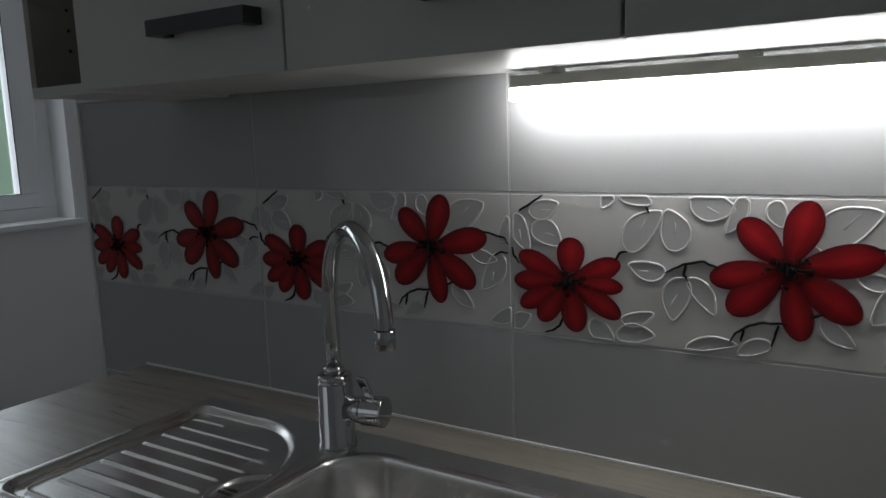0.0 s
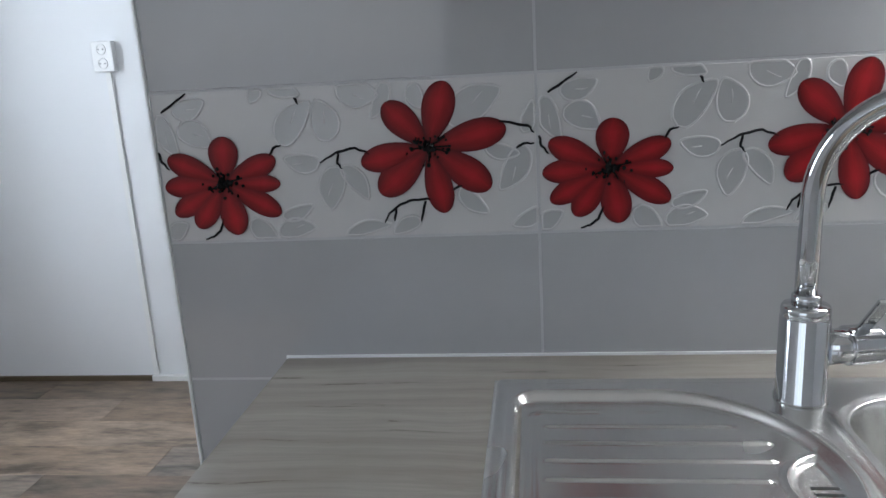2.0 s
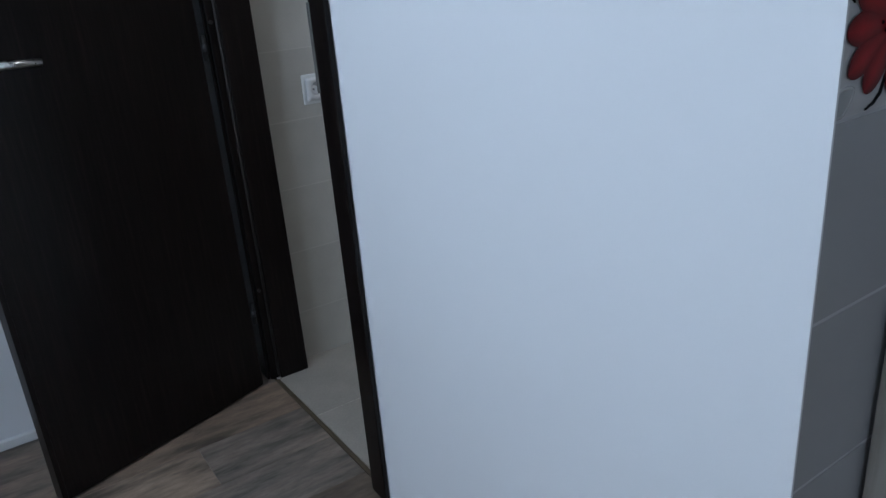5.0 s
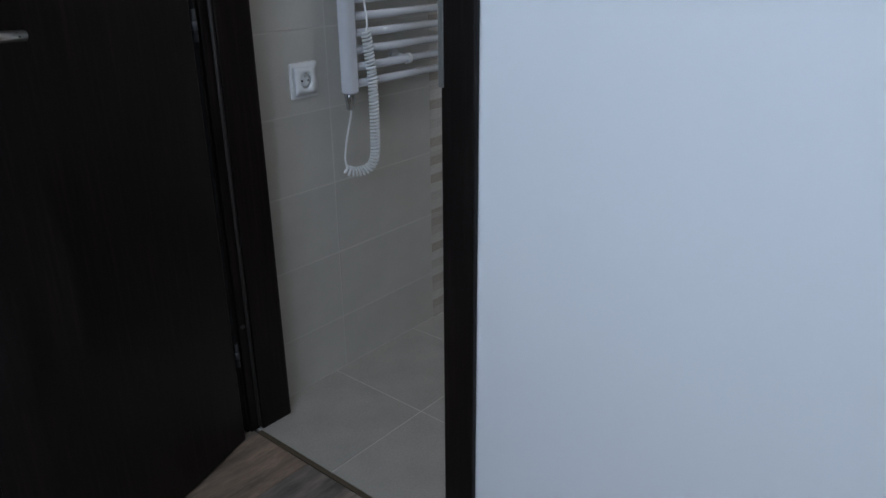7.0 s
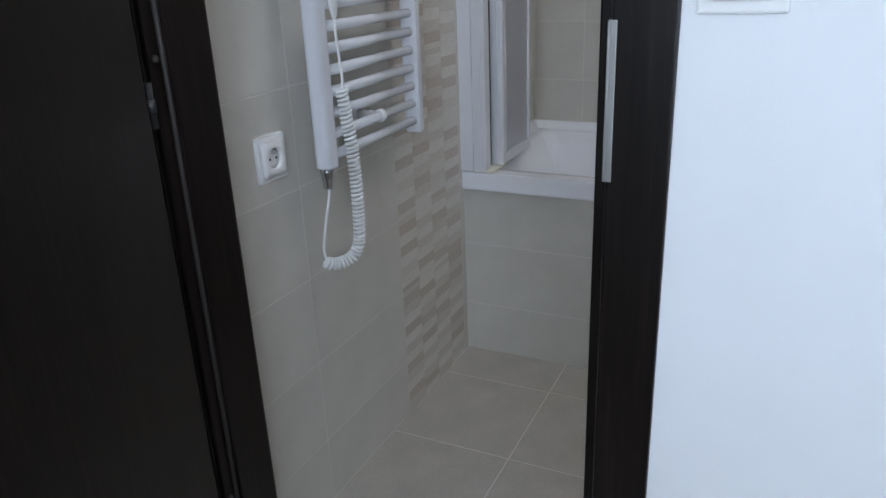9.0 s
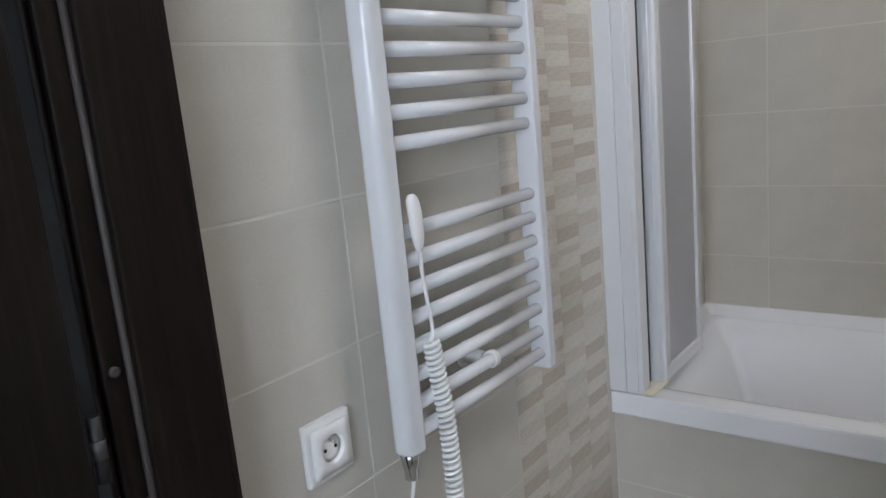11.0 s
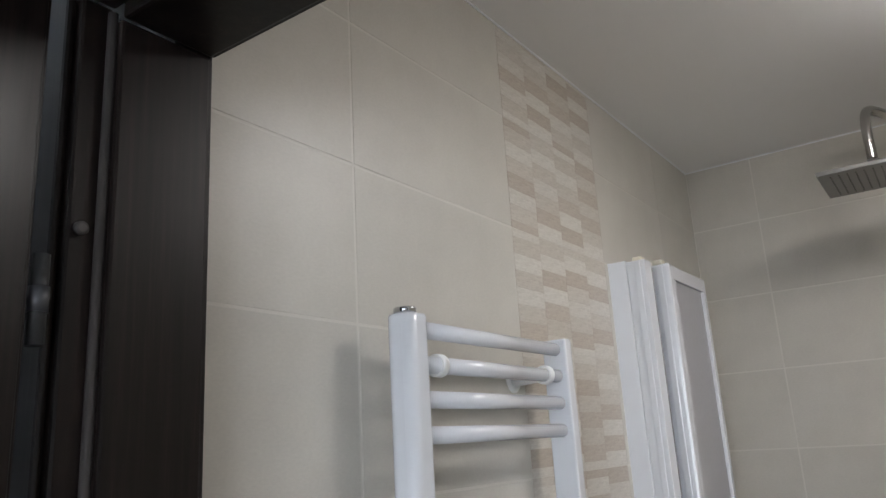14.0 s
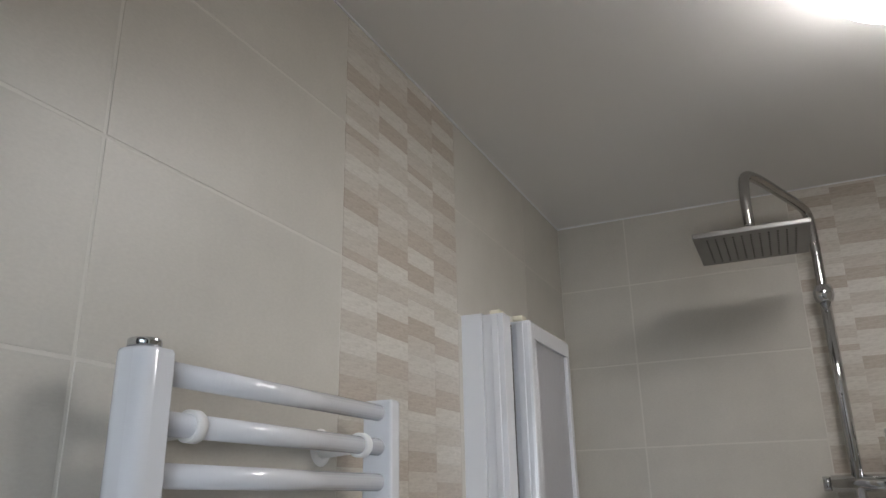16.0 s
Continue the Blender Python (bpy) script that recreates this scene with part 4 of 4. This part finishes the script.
part("lead", tube(smooth_path(cpts((0.404, 1.654, 0.766), (0.398, 1.655, 0.735), (0.387, 1.662, 0.68), (0.386, 1.670, 0.632), (0.389, 1.668, 0.606)), 8), 0.0028, 10), PLASTIC, cable)
axis = smooth_path(cpts((0.387, 1.670, 0.604), (0.398, 1.662, 0.595), (0.420, 1.648, 0.594), (0.441, 1.634, 0.605), (0.450, 1.625, 0.633), (0.450, 1.621, 0.69), (0.452, 1.622, 0.76), (0.456, 1.628, 0.84), (0.455, 1.634, 0.89), (0.449, 1.636, 0.948)), 60)
helix, acc = [], 0.0
for i, p in enumerate(axis):
    d = (axis[min(i + 1, len(axis) - 1)] - axis[max(i - 1, 0)]).normalized()
    u = d.cross(Vector((1, 0.3, 0))).normalized()
    w = d.cross(u)
    if i:
        acc += (p - axis[i - 1]).length
    a = acc / 0.0088 * 2 * math.pi
    helix.append(p + (u * math.cos(a) + w * math.sin(a)) * 0.0105)
fine = smooth_path(helix, 2)
part("coil", tube(fine, 0.0032, 8), PLASTIC, cable, "tightly coiled white cord")
part("lead", tube(smooth_path(cpts((0.449, 1.636, 0.948), (0.452, 1.634, 0.968), (0.446, 1.633, 1.01), (0.440, 1.632, 1.05), (0.438, 1.631, 1.085)), 8), 0.0028, 10), PLASTIC, cable)
ctrl = part("control", tube(smooth_path(cpts((0.438, 1.631, 1.080), (0.436, 1.630, 1.105), (0.434, 1.630, 1.135), (0.434, 1.634, 1.158)), 6), [0.0055, 0.0065, 0.008, 0.009, 0.010, 0.0108, 0.0112, 0.0114, 0.0116, 0.0118, 0.0118, 0.0118, 0.0118, 0.0118, 0.0116, 0.0113, 0.0108, 0.009, 0.005], 20, squash=((0, 1, 0), 0.62)), PLASTIC, cable, "white hand control")

# bathroom socket
bs = empty("wall_socket", (0.297, BATH_Y, 0.842), "white recessed wall socket on beige tiles", "socket")
part("socket_frame", boxes((-0.0415, 0.0415, -0.011, -0.0005, -0.043, 0.043), bevel=0.0035), PLASTIC, bs)
ins = lathe([(0.0195, -0.006), (0.0195, 0.0), (0.0212, 0.001), (0.033, 0.0), (0.033, -0.0065)], 40)
for v in ins.verts:
    if math.hypot(v.co.x, v.co.y) > 0.03:
        k = 0.033 / max(abs(v.co.x), abs(v.co.y), 1e-6)
        v.co.x, v.co.y = max(-0.033, min(0.033, v.co.x * k)), max(-0.033, min(0.033, v.co.y * k))
part("insert", turned(ins, Matrix.Translation((0, -0.0172, 0)) @ pose(0, 0, 0, 90, 0, 0)), PLASTIC, bs)
well = part("outlet", turned(lathe([(0.0002, 0.0), (0.012, 0.0002), (0.0193, 0.0)], 32), Matrix.Translation((0, -0.0113, 0)) @ pose(0, 0, 0, 90, 0, 0)), PLASTIC, bs, "round socket well")
part("earth_pin", tube([(0.0, -0.011, 0.010), (0.0, -0.021, 0.010)], 0.0023, 12), NICKEL, well)
for dx in (-0.0095, 0.0095):
    part("contact_hole", turned(lathe([(0.0025, 0), (0.0025, 0.0012)], 12), Matrix.Translation((dx, -0.0113, -0.001)) @ pose(0, 0, 0, 90, 0, 0)), BLACK, well)

# rain shower on the tub wall
shower = empty("rain_shower", (BATH_X, 1.10, 1.66), "chrome rain shower column with a square head", "shower")


def spts(*rows):
    return [(x - BATH_X, y - 1.10, z - 1.66) for x, y, z in rows]


part("rail", tube(spts((1.772, 1.10, 1.60), (1.772, 1.10, 1.85), (1.772, 1.10, 2.075)), 0.0115, 20), CHROME, shower)
part("arm", tube(smooth_path(spts((1.772, 1.10, 2.07), (1.772, 1.10, 2.20), (1.768, 1.103, 2.252), (1.735, 1.118, 2.268), (1.65, 1.16, 2.280), (1.575, 1.196, 2.287), (1.532, 1.216, 2.278), (1.517, 1.222, 2.235), (1.517, 1.222, 2.160)), 8), 0.0105, 18), ARM_METAL, shower)
part("rail_holder", turned(lathe([(0.006, -0.022), (0.017, -0.018), (0.021, -0.006), (0.021, 0.006), (0.017, 0.018), (0.006, 0.022)], 24), Matrix.Translation(spts((1.772, 1.10, 2.068))[0])), CHROME, shower)
part("wall_mount", tube(spts((1.772, 1.10, 2.068), (1.829, 1.10, 2.068)), [0.009, 0.012], 18), CHROME, shower)
head = boxes((-0.105, 0.105, -0.105, 0.105, 0.0, 0.010), bevel=0.002)
HEAD = Matrix.Translation(spts((1.517, 1.222, 2.122))[0]) @ pose(0, 0, 0, 0, -1, 1)
sh = part("shower_head", turned(head, HEAD), HEAD_METAL, shower, "flat square shower head")
part("swivel", turned(lathe([(0.022, 0.010), (0.022, 0.014), (0.012, 0.020), (0.012, 0.04)], 24), HEAD), CHROME, sh)
noz = bmesh.new()
for i in range(11):
    for j in range(11):
        lathe([(0.0017, -0.0010), (0.0021, 0.0002)], 8, noz, (-0.08 + 0.016 * i, -0.08 + 0.016 * j, 0))
tagged(part("spray_nozzle", turned(noz, HEAD), BLACK, sh, "dark rubber spray nozzles"), kind="stuff")
part("mixer", tube(spts((1.775, 1.150, 1.668), (1.775, 0.90, 1.668)), 0.017, 24), CHROME, shower, "chrome thermostat bar")
part("mixer_knob", tube(spts((1.775, 1.1505, 1.668), (1.775, 1.166, 1.668)), 0.015, 24), CHROME, shower)
part("hand_shower", boxes((-0.105, -0.065, -0.130, -0.060, 0.075, 0.112), bevel=0.006), CHROME, shower, "square hand shower in its holder")
part("diverter", tube(spts((1.775, 1.01, 1.68), (1.775, 1.01, 1.738)), 0.011, 18), CHROME, shower)

# round ceiling lamp
disc = empty("ceiling_lamp", (0.942, 0.925, BATH_CEILING), "round white glowing ceiling lamp", "lamp")
part("lamp_base", lathe([(0.150, -0.0005), (0.152, -0.02), (0.148, -0.024)], 56), ENAMEL, disc)
part("shade", lathe([(0.145, -0.0245), (0.150, -0.036), (0.147, -0.052), (0.125, -0.066), (0.06, -0.073), (0.004, -0.0735)], 56), DISC_GLOW, disc, "glowing opal shade")

# ---- pieces: tiles, planks, mosaic ----
G = 0.0011
ZB = 1.01


def tile_mesh(cache, w, h, mat, d=0.006):
    key = (round(w, 4), round(h, 4), mat.name, d)
    if key not in cache:
        cache[key] = mesh_of("tile", slab(w - 2 * G, d, h - 2 * G), mat)
    return cache[key]


CACHE = {}
rows = [(z, z + 0.2) for z in (0.01, 0.21, 0.41, 0.61, 0.81)]
for z0, z1 in rows + [(ZB + 0.2, 1.3835)]:
    for k in range(5 if z0 > 0.7 else 1):
        piece("tile", tile_mesh(CACHE, 0.5, z1 - z0, GLOSS_TILE), wall_kitchen, Matrix.Translation((0.5 * k + G, 0.0, z0 + G)))

# flower border: two painted flowers, twigs and raised leaves on every tile


def petal(bm, uv, length, width, angle, lift):
    ca, sa = math.cos(radians(angle)), math.sin(radians(angle))
    n, m = 16, 6
    g = []
    for i in range(n + 1):
        t = math.sin(math.pi / 2 * i / n) ** 1.15
        half = width / 2 * (math.sqrt(max(0.0, 1 - ((t - 0.62) / 0.38) ** 2)) if t > 0.62 else 0.22 + 0.78 * math.sin(math.pi / 2 * t / 0.62))
        row = []
        for j in range(m + 1):
            s = j / m * 2 - 1
            x = length * (0.06 + 0.94 * t)
            y = half * s
            row.append((bm.verts.new((x * ca - y * sa, -lift * (1 - s * s) * math.sin(math.pi * t) - 0.0018, x * sa + y * ca)), t, j / m))
        g.append(row)
    for i in range(n):
        for j in range(m):
            q = [g[i][j], g[i + 1][j], g[i + 1][j + 1], g[i][j + 1]]
            f = bm.faces.new([v[0] for v in q])
            f.smooth = True
            for loop, v in zip(f.loops, q):
                loop[uv].uv = (v[1], v[2])


def flower(petals):
    bm = bmesh.new()
    uv = bm.loops.layers.uv.new("UVMap")
    for n, (length, width, angle) in enumerate(petals):
        petal(bm, uv, length, width, angle, 0.0006 + 0.0001 * (n % 3))
    return mesh_of("flower", bm, PETAL)


def stamens(seed, spread):
    """Black dots and short threads strewn round the heart of a flower."""
    r = random.Random(seed)
    bm = bmesh.new()

    def dot(x, z, q):
        bmesh.ops.create_cone(bm, cap_ends=True, segments=8, radius1=q, radius2=q * 0.8, depth=0.0008, matrix=Matrix.Translation((x, -0.0034 - r.uniform(0, 0.0006), z)) @ pose(0, 0, 0, 90, 0, r.uniform(0, 90)))

    dot(0, 0, 0.0088)
    for k in range(9):
        dot(r.uniform(-0.008, 0.008), r.uniform(-0.007, 0.007), r.uniform(0.0025, 0.0048))
    for k in range(30):
        a, d = r.uniform(0, 6.28), spread * r.uniform(0.35, 1.15)
        x, z = d * math.cos(a) * 1.25, d * math.sin(a)
        if k % 3 == 0:
            tube([(x * 0.2, -0.0032, z * 0.3), (x * 0.7, -0.0032, z * 0.6), (x, -0.0032, z)], 0.0010, 6, bm)
        dot(x, z, r.uniform(0.0014, 0.0029))
    return mesh_of("stamen", bm, INK)


def twig(*pts):
    p = [Vector((x, -0.0007, z)) for x, z in pts]
    p = [q for a, b in zip(p, p[1:]) for q in (a, a.lerp(b, 0.35) + Vector((0.0006, 0, 0.0008)), a.lerp(b, 0.7) - Vector((0.0004, 0, 0.0005)))] + [p[-1]]
    n = len(p)
    return tube(p, [0.0016 * (0.75 + 0.35 * math.sin(3.1 * i / max(1, n - 1) + 0.4)) for i in range(n)], 7)


def leaf_outline(u, v, length, width, angle, bend):
    """Rounded at the stalk and pointed at the tip, kept inside the border tile."""
    ca, sa = math.cos(radians(angle)), math.sin(radians(angle))
    up, down = [], []
    for i in range(19):
        t = i / 18
        half = width / 2 * math.sin(math.pi * t**0.80) ** 0.56 * (1.06 - 0.22 * max(0, t - 0.6) / 0.4)
        mid = bend * length * math.sin(math.pi * t)
        for side, q in ((up, mid + half), (down, mid - half)):
            x = length * (t - 0.5)
            side.append((min(0.4965, max(0.0025, u + x * ca - q * sa)), min(0.1965, max(0.0025, v + x * sa + q * ca))))
    return up + down[::-1][1:-1]


def leaf_meshes(u, v, length, width, angle, bend):
    out = leaf_outline(u, v, length, width, angle, bend)
    cu, cv = sum(x for x, z in out) / len(out), sum(z for x, z in out) / len(out)
    fill = bmesh.new()
    c = fill.verts.new((cu, -0.0003, cv))
    ring = [fill.verts.new((cu + (x - cu) * 0.97, -0.0008, cv + (z - cv) * 0.97)) for x, z in out]
    for a, b in zip(ring, ring[1:] + ring[:1]):
        fill.faces.new((c, a, b)).smooth = True
    bead = tube([(x, 0.0004, z) for x, z in out + out[:1]], 0.0019, 8, closed_ends=False)
    if length > 0.045 and width > 0.022:
        ca, sa = math.cos(radians(angle)), math.sin(radians(angle))
        vein = [(-0.05, 0.0), (0.12, 0.05), (0.32, 0.10)] if bend > 0 else [(-0.1, 0.0), (0.1, -0.06), (0.3, -0.08)]
        tube([(cu + length * (a * ca - b * sa), 0.0004, cv + length * (a * sa + b * ca)) for a, b in vein], [0.001, 0.0014, 0.0009], 6, bead)
    return mesh_of("leaf", fill, LEAF), mesh_of("leaf_rim", bead, LEAF_RIM)


FLOWER_A = flower([(0.061, 0.041, 85), (0.079, 0.031, 22), (0.077, 0.025, -3), (0.086, 0.031, -31), (0.072, 0.038, -80), (0.074, 0.033, -126), (0.084, 0.030, -151), (0.083, 0.031, -177), (0.082, 0.033, 155)])
FLOWER_B = flower([(0.084, 0.042, 74), (0.079, 0.039, 134), (0.091, 0.036, -169), (0.088, 0.042, -139), (0.087, 0.036, -79), (0.094, 0.041, -36), (0.100, 0.040, 12)])
STAMEN_A, STAMEN_B = stamens(3, 0.020), stamens(8, 0.021)
TWIGS = [mesh_of("twig", b, INK) for b in (
    twig((0.013, 0.174), (0.030, 0.184), (0.049, 0.1965)), twig((0.001, 0.122), (0.004, 0.109), (0.013, 0.099)),
    twig((0.080, 0.031), (0.073, 0.014), (0.062, 0.006), (0.051, 0.003)), twig((0.153, 0.112), (0.159, 0.122), (0.170, 0.125)),
    twig((0.193, 0.184), (0.198, 0.176)), twig((0.286, 0.108), (0.267, 0.117), (0.244, 0.113), (0.232, 0.107), (0.219, 0.100)),
    twig((0.244, 0.112), (0.242, 0.098), (0.248, 0.091)), twig((0.452, 0.142), (0.488, 0.135), (0.495, 0.126)),
    twig((0.473, 0.108), (0.481, 0.113), (0.495, 0.113)), twig((0.364, 0.047), (0.338, 0.047), (0.322, 0.042), (0.305, 0.030), (0.299, 0.018)),
    twig((0.315, 0.036), (0.312, 0.020)), twig((0.354, 0.045), (0.351, 0.034), (0.347, 0.018)), twig((0.390, 0.058), (0.407, 0.066)))]
LEAVES = [leaf_meshes(*q, 0.07 if n % 2 else -0.06) for n, q in enumerate((
    (0.050, 0.179, 0.046, 0.025, 16), (0.054, 0.141, 0.050, 0.031, -31), (0.017, 0.143, 0.057, 0.024, -69), (0.190, 0.152, 0.069, 0.034, 49), (0.227, 0.154, 0.054, 0.035, 104),
    (0.195, 0.103, 0.048, 0.023, 170), (0.235, 0.066, 0.058, 0.032, -103), (0.264, 0.072, 0.054, 0.022, -54), (0.275, 0.188, 0.055, 0.034, -13), (0.302, 0.176, 0.050, 0.018, -115),
    (0.350, 0.178, 0.032, 0.020, -74), (0.423, 0.162, 0.077, 0.040, 33), (0.455, 0.106, 0.044, 0.018, -14), (0.467, 0.083, 0.064, 0.029, -121), (0.417, 0.043, 0.048, 0.020, -43),
    (0.277, 0.009, 0.062, 0.016, 12), (0.328, 0.012, 0.041, 0.018, -155), (0.484, 0.019, 0.043, 0.019, -152), (0.183, 0.037, 0.045, 0.017, 19), (0.180, 0.012, 0.051, 0.024, 7),
    (0.134, 0.014, 0.040, 0.025, -35), (0.014, 0.014, 0.036, 0.021, 38), (0.141, 0.189, 0.022, 0.015, -132), (0.180, 0.192, 0.042, 0.019, -13), (0.488, 0.146, 0.040, 0.017, 74)))]
for k in range(5):
    dt = piece("flower_tile", tile_mesh(CACHE, 0.5, 0.2, DECOR_TILE), wall_kitchen, Matrix.Translation((0.5 * k + G, 0.0, ZB + G)), "white border tile with red flowers and raised leaves")
    for me, st, u, v in ((FLOWER_A, STAMEN_A, 0.087, 0.079), (FLOWER_B, STAMEN_B, 0.363, 0.114)):
        piece("flower", me, dt, Matrix.Translation((u, 0, v)), "dark red painted flower")
        piece("stamen", st, dt, Matrix.Translation((u, 0, v)))
    for me in TWIGS:
        piece("twig", me, dt, Matrix())
    for fill, bead in LEAVES:
        piece("leaf", fill, dt, Matrix())
        piece("leaf_rim", bead, dt, Matrix())

# bathroom wall with the radiator, the tub wall and the apron
joints = [-0.01] + [0.161 + 0.2 * k for k in range(11)] + [BATH_CEILING]
for z0, z1 in zip(joints, joints[1:]):
    for x0, x1 in ((0.1, 0.378), (0.378, 0.768), (1.143, 1.533), (1.533, BATH_X)):
        piece("tile", tile_mesh(CACHE, x1 - x0, z1 - z0, BATH_TILE), wall_bath, Matrix.Translation((x0 + G, BATH_Y - 0.004, z0 + G)))
    for y1, y0 in ((BATH_Y - 0.004, 1.53), (1.53, 1.140), (0.765, 0.43), (0.43, 0.13)):
        piece("tile", tile_mesh(CACHE, y1 - y0, z1 - z0, BATH_TILE), wall_end, Matrix.Translation((BATH_X - 0.004, y1 - G, z0 + G)) @ pose(0, 0, 0, 0, 0, -90))
    if z1 < 0.54:
        for y0, y1 in ((1.12, BATH_Y - 0.005), (0.53, 1.12), (0.14, 0.53)):
            piece("tile", tile_mesh(CACHE, y1 - y0, z1 - z0, BATH_TILE), apron, Matrix.Translation((TUB_X + 0.003, y1 - G, z0 + G)) @ pose(0, 0, 0, 0, 0, -90))
for y0, y1 in ((1.12, BATH_Y - 0.005), (0.53, 1.12), (0.14, 0.53)):
    piece("tile", tile_mesh(CACHE, y1 - y0, 0.173, BATH_TILE), apron, Matrix.Translation((TUB_X + 0.003, y1 - G, 0.361 + G)) @ pose(0, 0, 0, 0, 0, -90))

mrnd = random.Random(11)


def pillow(w, h, tone, d=0.006):
    """One mosaic strip with a slightly slanted front."""
    bm = slab(w, d, h, 0.00012)
    for v in bm.verts:
        if v.co.y < 0.0005:
            v.co.y -= 0.0002 * (1 - v.co.z / h)
    return mesh_of("mosaic_strip", bm, MOSAIC[tone])


STRIPS = {}
for wall, cx0, width, m in ((wall_bath, 0.768, 0.375, Matrix.Translation((0.768, BATH_Y - 0.004, 0))), (wall_end, 0.765, 0.375, Matrix.Translation((BATH_X - 0.004, 1.140, 0)) @ pose(0, 0, 0, 0, 0, -90))):
    for z0, z1 in zip(joints, joints[1:]):
        if wall is wall_end and z0 < 1.3:
            piece("tile", tile_mesh(CACHE, width, z1 - z0, BATH_TILE), wall, m @ Matrix.Translation((G, 0, z0 + G)))
            continue
        w = width / 4
        for c in range(4):
            cuts = sorted({0.0, z1 - z0} | {q for q in (0.2 - (0.0 if c % 2 else 0.0143) - 0.02857 * k for k in range(8)) if 0.006 < q < z1 - z0 - 0.006})
            last = 1
            for a, b in zip(cuts, cuts[1:]):
                last = mrnd.choice(((1, 1, 2, 2), (0, 0, 0, 2), (0, 0, 1, 1))[last])
                key = (round(b - a, 3), round(w, 4), last)
                if key not in STRIPS:
                    STRIPS[key] = pillow(w - 0.0001, b - a - 0.0001, last)
                piece("mosaic_strip", STRIPS[key], wall, m @ Matrix.Translation((w * c + 0.0002, 0, z0 + a + (G if a == 0 else 0.0002))))

# floor tiles of the bathroom, laid on a 0.333 m grid
ft = {}
for i in range(-1, 4):
    for j in range(6):
        x0, x1 = max(0.018, 0.338 + 0.333 * (i - 0)), min(TUB_X + 0.005, 0.338 + 0.333 * (i + 1))
        y0, y1 = max(0.13, 1.381 - 0.333 * (j - 0) ), min(BATH_Y - 0.004, 1.381 - 0.333 * (j - 1))
        if x1 - x0 > 0.02 and y1 - y0 > 0.02:
            key = (round(x1 - x0, 4), round(y1 - y0, 4))
            if key not in ft:
                ft[key] = mesh_of("tile", turned(slab(key[0] - 0.0025, 0.006, key[1] - 0.0025, 0.0008), pose(0, 0, 0, -90, 0, 0)), FLOOR_TILE)
            piece("tile", ft[key], bath_floor, Matrix.Translation((x0 + 0.00125, y0 + 0.00125, 0.0)))

# vinyl planks
prnd = random.Random(21)
pm = {}
j = 0
y = 1.262 - 0.187 * 24
while y < NORTH:
    y1 = min(y + 0.187, NORTH)
    xlim = EAST if y1 <= 0.0 else 0.004
    if y1 > SOUTH:
        ys0 = max(y, SOUTH)
        x = -0.768 - 1.22 * 2 + {23: 0.0, 24: 0.47, 22: -0.35}.get(j, prnd.uniform(-0.5, 0.5))
        while x < xlim:
            a, b = max(x, WEST), min(x + 1.22, xlim)
            if b - a > 0.01:
                key = (round(b - a, 3), round(y1 - ys0, 3))
                if key not in pm:
                    pm[key] = mesh_of("plank", turned(slab(key[0] - 0.0008, 0.007, key[1] - 0.0008, 0.0006), pose(0, 0, 0, -90, 0, 0)), PLANK)
                piece("plank", pm[key], floor_base, Matrix.Translation((a + 0.0004, ys0 + 0.0004, 0.0)))
            x += 1.22
    y += 0.187
    j += 1
